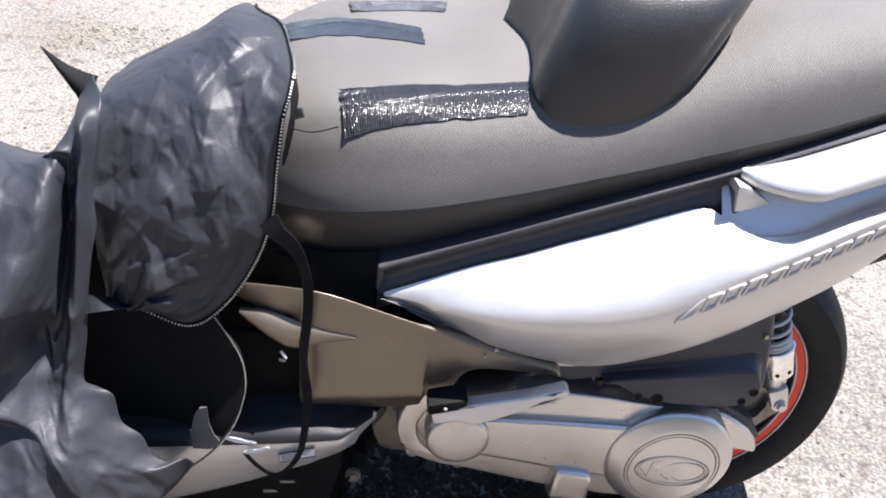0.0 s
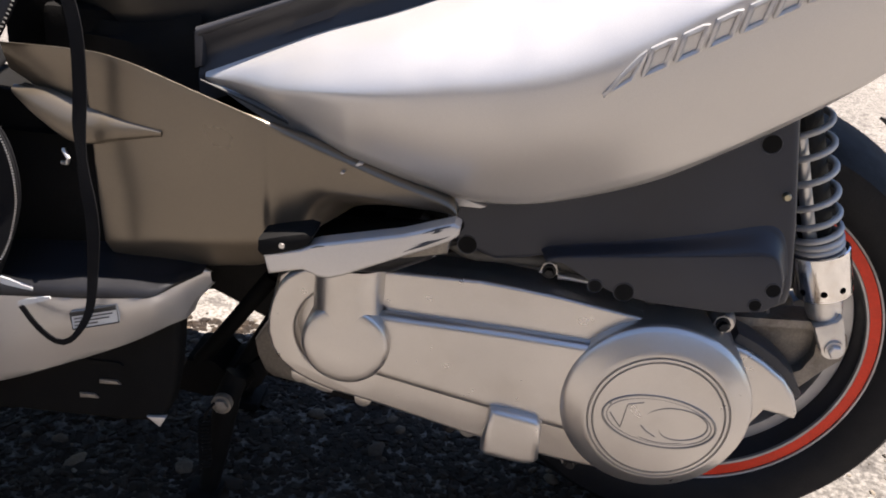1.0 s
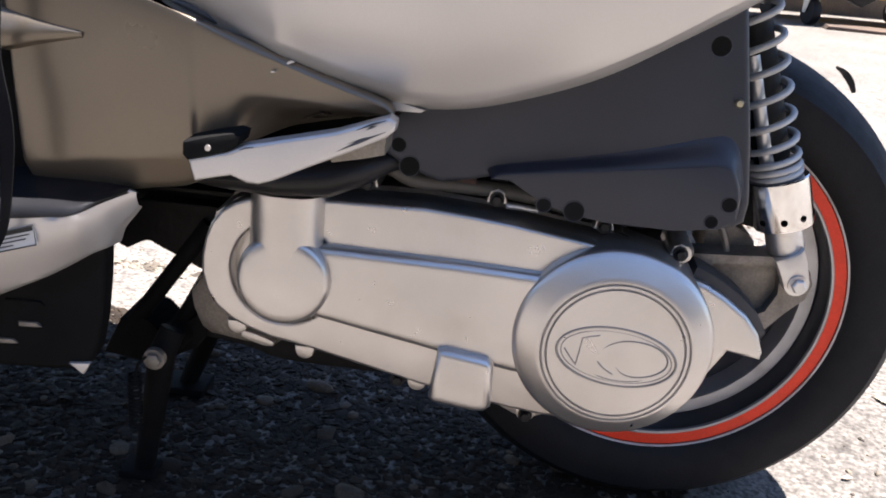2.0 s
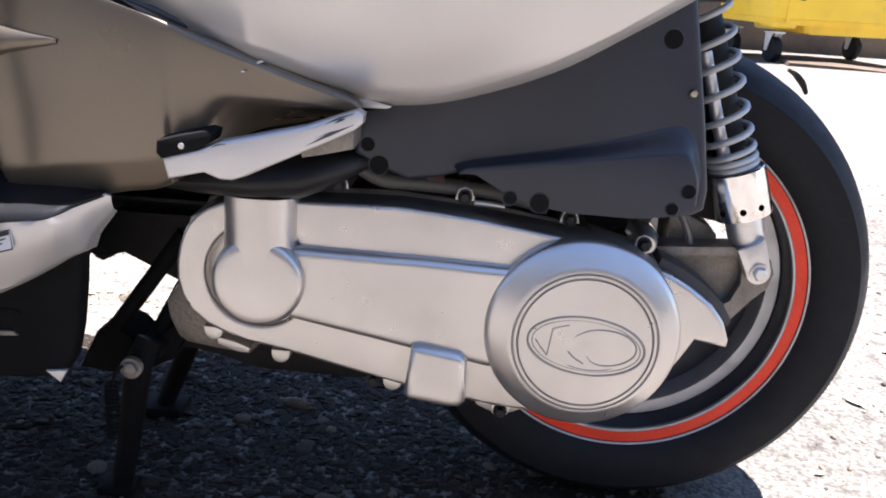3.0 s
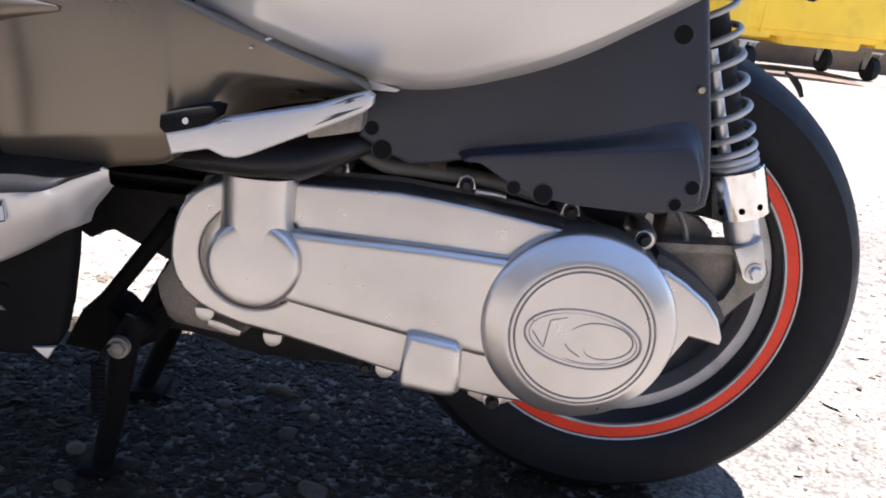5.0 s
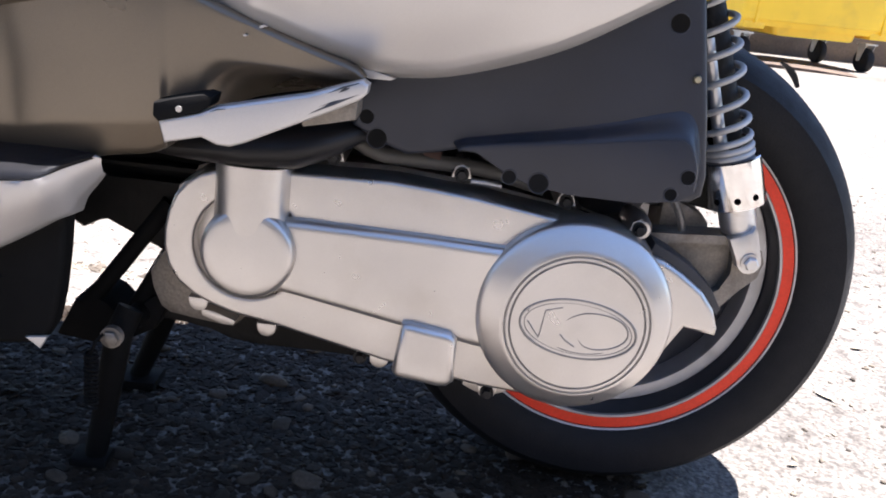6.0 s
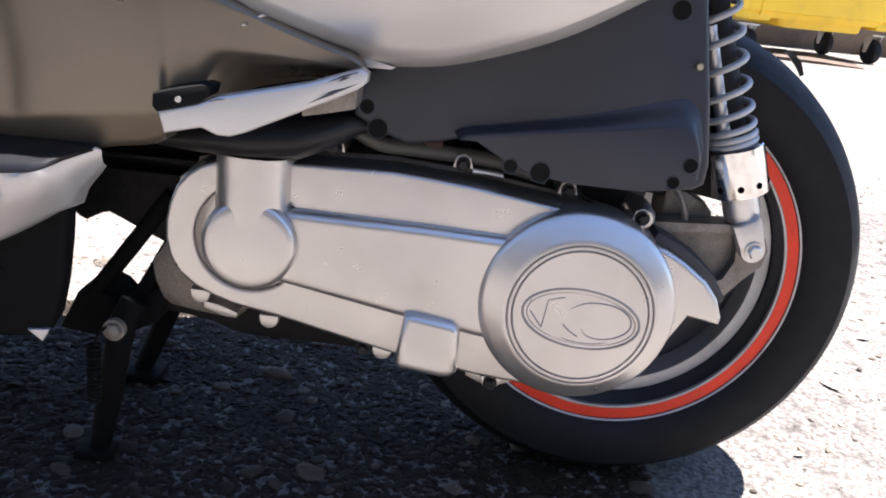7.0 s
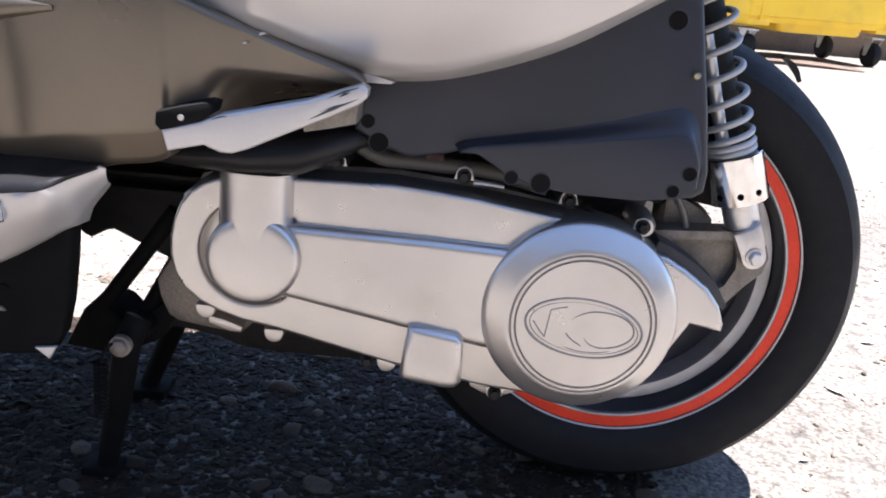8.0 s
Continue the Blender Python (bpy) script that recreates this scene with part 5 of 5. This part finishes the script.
for u in np.linspace(0, 1, 12):
    up = Vector((-0.803, -0.200, 0.753)).lerp(Vector((-0.752, -0.200, 0.727)), u) + Vector((0, 0, -0.005 * math.sin(math.pi * u)))
    lo = Vector((-0.803, -0.201, 0.752)).lerp(Vector((-0.762, -0.215, 0.698)), u)
    tip_rows.append([tuple(up.lerp(lo, v) + Vector((0, -0.008 * math.sin(math.pi * v) * u, 0))) for v in np.linspace(0, 1, 7)])
# the flap's shaded side is painted by using the blacker webbing material
part("corner_flap", loft(tip_rows, thick=0.0012), STRAP, cover, angle=180)
# outline of a pale grey plate set in front of the inner flap
lining = [(-0.651, 0.386), (-0.657, 0.374), (-0.661, 0.352), (-0.660, 0.324), (-0.640, 0.324), (-0.628, 0.334), (-0.636, 0.346), (-0.641, 0.362), (-0.643, 0.388)]
part("pale_patch", plate(lining, -0.2925, -0.2905, 0), material("pale_patch_grey", (0.07, 0.07, 0.075), 0.6, 0.0, 0.15, 20.0, bump=0.0005, bump_scale=60), cover, "pale grey patch beside the zip")


def zipper(name, line, n, parent, w=0.0010):
    pts = curve(line, n)
    bm = bmesh.new()
    for k in range(n - 1):
        p, d = Vector(pts[k]), (Vector(pts[k + 1]) - Vector(pts[k])).normalized()
        o = Vector((0.3, -0.9, 0.3) if p.y < -0.23 else (0.3, -0.72, 0.6)).normalized()
        s = d.cross(o).normalized()
        c = p + o * (0.002 if p.y < -0.23 else 0.0046)
        q = [c - s * w - d * 0.6 * w, c + s * w - d * 0.6 * w, c + s * w + d * 0.6 * w, c - s * w + d * 0.6 * w]
        top = [corner + o * 0.0010 for corner in q]
        vv = [bm.verts.new(corner) for corner in q + top]
        for i in range(4):
            bm.faces.new((vv[i], vv[(i + 1) % 4], vv[4 + (i + 1) % 4], vv[4 + i]))
        bm.faces.new(vv[4:])
    z = tagged(part(name, bm, ZIP, parent, "metal zip teeth"), kind="stuff")
    part("zip_tape", tube([tuple(p) for p in pts[::3]], 3.0 * w, 8, squash=0.6), STRAP, parent)
    return z


zipper("zip_teeth", [(x, y - 0.001, z) for x, y, z in ZIP_LINE], 210, cover)
zipper("zip_teeth", [(-0.638, -0.270, 0.499), (-0.620, -0.276, 0.474), (-0.608, -0.279, 0.450), (-0.603, -0.282, 0.425), (-0.604, -0.284, 0.402), (-0.612, -0.291, 0.370), (-0.625, -0.303, 0.350), (-0.640, -0.311, 0.334), (-0.661, -0.313, 0.315), (-0.680, -0.312, 0.304), (-0.689, -0.312, 0.290), (-0.697, -0.312, 0.260), (-0.70, -0.312, 0.20)], 150, cover, 0.0007)
part("zip_flap", ribbon([tuple(p) for p in curve([(-0.564, -0.226, 0.757), (-0.562, -0.243, 0.738), (-0.564, -0.254, 0.712), (-0.570, -0.260, 0.676)], 14)], [0.003, 0.005, 0.007, 0.008, 0.007, 0.006, 0.005, 0.006, 0.006, 0.006, 0.005, 0.005, 0.004, 0.002], 0.003), STRAP, cover)
part("zip_pull", plate([(-0.566, 0.722), (-0.556, 0.722), (-0.553, 0.712), (-0.563, 0.708)], -0.224, -0.218, 0.001), GREY_PLASTIC, cover)
strap = curve([(-0.582, -0.272, 0.622), (-0.572, -0.280, 0.612), (-0.559, -0.286, 0.605), (-0.547, -0.288, 0.585), (-0.5395, -0.290, 0.555), (-0.5390, -0.291, 0.515), (-0.5410, -0.293, 0.480), (-0.5385, -0.296, 0.445), (-0.534, -0.298, 0.408), (-0.536, -0.300, 0.365), (-0.541, -0.302, 0.330), (-0.556, -0.303, 0.304), (-0.571, -0.302, 0.298), (-0.588, -0.300, 0.309), (-0.602, -0.296, 0.324)], 60)
part("strap", ribbon([tuple(p) for p in strap], [0.0105 - 0.0055 * max(0, min(1, (k - 36) / 14)) + 0.012 * max(0, 1 - k / 9) - 0.003 * max(0, 1 - abs(k - 27) / 4) for k in range(60)], 0.0015), STRAP, cover, "dangling black webbing strap")
part("strap_end", ribbon([tuple(p) for p in curve([(-0.622, -0.300, 0.350), (-0.606, -0.301, 0.347), (-0.588, -0.300, 0.343)], 8)], [0.004, 0.005, 0.006, 0.006, 0.005, 0.004, 0.003, 0.002], 0.002), STICKER, cover, "frayed pale strap end")
part("strap_end", ribbon([tuple(p) for p in curve([(-0.602, -0.300, 0.328), (-0.588, -0.301, 0.333), (-0.574, -0.300, 0.337)], 8)], [0.002, 0.004, 0.005, 0.005, 0.004, 0.004, 0.003, 0.002], 0.002), STICKER, cover, "frayed pale strap end")
part("clip", tube([(-0.566, -0.272, 0.456), (-0.560, -0.276, 0.450), (-0.562, -0.276, 0.446), (-0.567, -0.273, 0.445)], 0.0017, 8), ZIP, cover, "small bright metal clip")
part("cord", tube([tuple(p) for p in curve([(-0.566, -0.225, 0.700), (-0.545, -0.222, 0.696), (-0.520, -0.214, 0.700)], 10)], 0.0008, 6), STRAP, cover)


# ---------------------------------------------------------------- tape on the seat
def tape(name, left, right, rib, seed, label, mat):
    """A strip stuck on the seat between two end edges, each given as (x, y) of its upper and lower corner."""
    rows = []
    n, m = 640, 22
    for i in range(n):
        u = i / (n - 1)
        row = []
        for j in range(m):
            v = j / (m - 1)
            (x0, y0), (x1, y1) = [tuple(np.array(e[0]) * (1 - v) + np.array(e[1]) * v) for e in (left, right)]
            x, y = x0 + (x1 - x0) * u, y0 + (y1 - y0) * u
            x += 0.0035 * noise.noise((v * 7, seed, 0)) * (1 - 2 * u) * abs(1 - 2 * u) ** 3
            y += 0.0025 * noise.noise((u * 9, seed, 5)) * (2 * v - 1)
            z = seat_height(x, y)
            end = max(0, 1 - u * 7)
            lift = rib * (0.5 + 0.5 * math.sin(2 * math.pi * 76 * u + 1.2 * noise.noise((u * 14, v * 9, seed)))) * (0.7 + 0.6 * noise.noise((u * 60, v * 9, seed + 2)))
            lift += 0.0016 * max(0, 1 - abs(v - 0.38 - 0.10 * math.sin(u * 5 + seed)) * 14) + 0.004 * end * abs(noise.noise((u * 60, v * 6, seed))) + 0.0035 * end * max(0, abs(v - 0.5) * 2 - 0.6)
            row.append(Vector((x, y, z)) + Vector((0, -0.45, 0.89)) * (0.0012 + lift))
        rows.append(row)
    bm = loft(rows, thick=0.0005)
    return tagged(new(name, finish(bm, name, mat, 40)), label, "tape", "tape strips on the seat")


tape("tape_strip", ((-0.522, -0.153), (-0.514, -0.198)), ((-0.326, -0.159), (-0.331, -0.203)), 0.0016, 1, "creased ribbed black tape patching the seat", TAPE)
tape("tape_strip", ((-0.596, 0.050), (-0.588, -0.016)), ((-0.435, -0.027), (-0.432, -0.072)), 0.0005, 2, "smooth shiny black tape strip across the seat top", TAPE)
tape("tape_strip", ((-0.520, 0.075), (-0.515, 0.035)), ((-0.400, 0.070), (-0.405, 0.030)), 0.0010, 3, "crinkled shiny tape strip beside the backrest", FOIL)


# ---------------------------------------------------------------- yellow bin
def castor(parent, x, y):
    c = new("castor")
    c.parent = parent
    part("wheel", loft([[(x + s * w, y + r * math.cos(a), 0.10 + r * math.sin(a)) for a in np.linspace(0, 2 * math.pi, 24, endpoint=False)] for s, r, w in ((-1, 0.04, 0.034), (-1, 0.094, 0.034), (-1, 0.10, 0.024), (1, 0.10, 0.024), (1, 0.094, 0.034), (1, 0.04, 0.034))], around=True, caps=True), RUBBER, c)
    for s in (-1, 1):
        part("fork", loft([[(x + s * 0.042, y - 0.03 + 0.04, 0.09), (x + s * 0.042, y + 0.03 + 0.02, 0.09)], [(x + s * 0.046, y - 0.05, 0.23), (x + s * 0.046, y + 0.05, 0.23)]], thick=0.005), STEEL, c)
    part("plate", box(x - 0.06, x + 0.06, y - 0.06, y + 0.06, 0.228, 0.24), STEEL, c)


yard_bin = thing("waste_container", "large yellow plastic waste container on castors", "waste container", (2.60, 7.30, 0))
yard_bin.rotation_euler = (0, 0, radians(16))


def bin_level(z, w, d, y0=0.0):
    r = 0.05
    out = []
    for sx, sy, a0 in ((1, -1, -90), (1, 1, 0), (-1, 1, 90), (-1, -1, 180)):
        for k in range(5):
            a = radians(a0 + 90 * k / 4)
            out.append((sx * (w / 2 - r) + r * math.cos(a), y0 + sy * (d / 2 - r) + r * math.sin(a), z))
    return out


part("body", loft([bin_level(z, w, d) for z, w, d in ((0.305, 1.34, 0.80), (0.300, 1.40, 0.84), (0.345, 1.42, 0.86), (0.350, 1.44, 0.88), (1.15, 1.46, 0.96), (1.15, 1.44, 1.08), (1.20, 1.44, 1.08))], around=True, caps=True), BIN_YELLOW, yard_bin, angle=30)
part("skirt", loft([bin_level(z, w, 0.80) for z, w in ((0.235, 0.74), (0.245, 0.78), (0.345, 0.84))], around=True, caps=True), BIN_YELLOW, yard_bin)
part("lid", loft([bin_level(z, w, d) for z, w, d in ((1.20, 1.42, 1.06), (1.26, 1.40, 1.04), (1.36, 1.1, 0.8), (1.38, 0.6, 0.4))], around=True, caps=True), BIN_YELLOW, yard_bin)
for x in (-0.60, 0.60):
    part("corner_block", box(x - 0.10, x + 0.10, -0.43, -0.22, 0.275, 0.325, 0.012), BIN_YELLOW, yard_bin)
    part("corner_rib", box(x - 0.012, x + 0.012, -0.452, -0.40, 0.32, 1.12, 0.006), BIN_YELLOW, yard_bin)
    for y in (-0.30, 0.34):
        castor(yard_bin, x, y)
plank = thing("plank", "weathered brown plank lying on the yard", "plank", (2.52, 6.62, 0))
plank.rotation_euler = (radians(1.5), 0, radians(-6))
part("board", plate([(-0.36, 0.004), (0.42, 0.004), (0.44, 0.010), (0.10, 0.026), (-0.34, 0.030)], -0.13, 0.15, 0.004), WOOD, plank)
wall_m = material("brown_render", (0.17, 0.138, 0.115), 0.85, 0.0, 0.2, 1.2, fine=0.2, fine_scale=90.0, bump=0.004, bump_scale=50.0, dirt=(0.05, 0.04, 0.035), dirt_amount=0.6, dirt_scale=2.5)
tagged(new("wall_yard", finish(box(0.2, 16.0, 8.35, 8.65, -0.05, 3.2, 0.01), "wall_yard", wall_m)), "brown rendered yard wall in shade", "wall", kind="structure")

# unseen wall added behind the camera to cut low skylight on the scooter
skylight_block_m = material("grey_render", (0.17, 0.165, 0.16), 0.85, 0.0, 0.2, 1.2, fine=0.2, fine_scale=90.0, bump=0.004, bump_scale=50.0)
tagged(new("wall_skylight_block", finish(box(-16.0, 16.0, -7.3, -7.0, -0.05, 3.0, 0.01), "wall_skylight_block", skylight_block_m)), "unseen plain grey wall added to hold back low skylight", "wall", kind="structure")


# ---------------------------------------------------------------- litter on the ground
def dry_leaf(x, y, size, turn, curl):
    rows = []
    for i in range(9):
        u = i / 8
        w = size * 0.22 * math.sin(math.pi * u ** 0.8)
        rows.append([(size * (u - 0.5), s * w, 0.003 + curl * abs(s) * w + curl * size * 0.3 * (u - 0.5) ** 2) for s in (-1, -0.5, 0, 0.5, 1)])
    ob = new("dry_leaf", finish(loft(rows, thick=0.0006), "dry_leaf", LEAF, 60))
    ob.matrix_world = pose(x, y, height(x, y), 0, 0, turn)
    return tagged(ob, "curled dry leaf lying on the yard", "leaf", "dry leaves on the ground")


for x, y, s, turn, curl in ((0.385, 0.25, 0.055, -50, 0.6), (0.52, 0.47, 0.045, 15, 0.9), (0.265, 0.035, 0.025, 20, 0.6), (1.15, 1.35, 0.06, 10, 0.5), (0.60, -0.02, 0.04, -30, 0.5), (0.95, 1.0, 0.04, 80, 0.5)):
    dry_leaf(x, y, s * 0.6, turn, curl * 0.5)
stones("crack_rubble", 1500, (-1.40, -0.80), (1.56, 1.78), (0.001, 0.005), "broken brown rubble along a crack in the yard", STONE, 8, 0.5)
stones("crack_rubble", 420, (-1.0, -0.50), (0.425, 0.455), (0.002, 0.009), "dark rubble along a crack in the pale yard", STONE, 12, 0.4, 1)
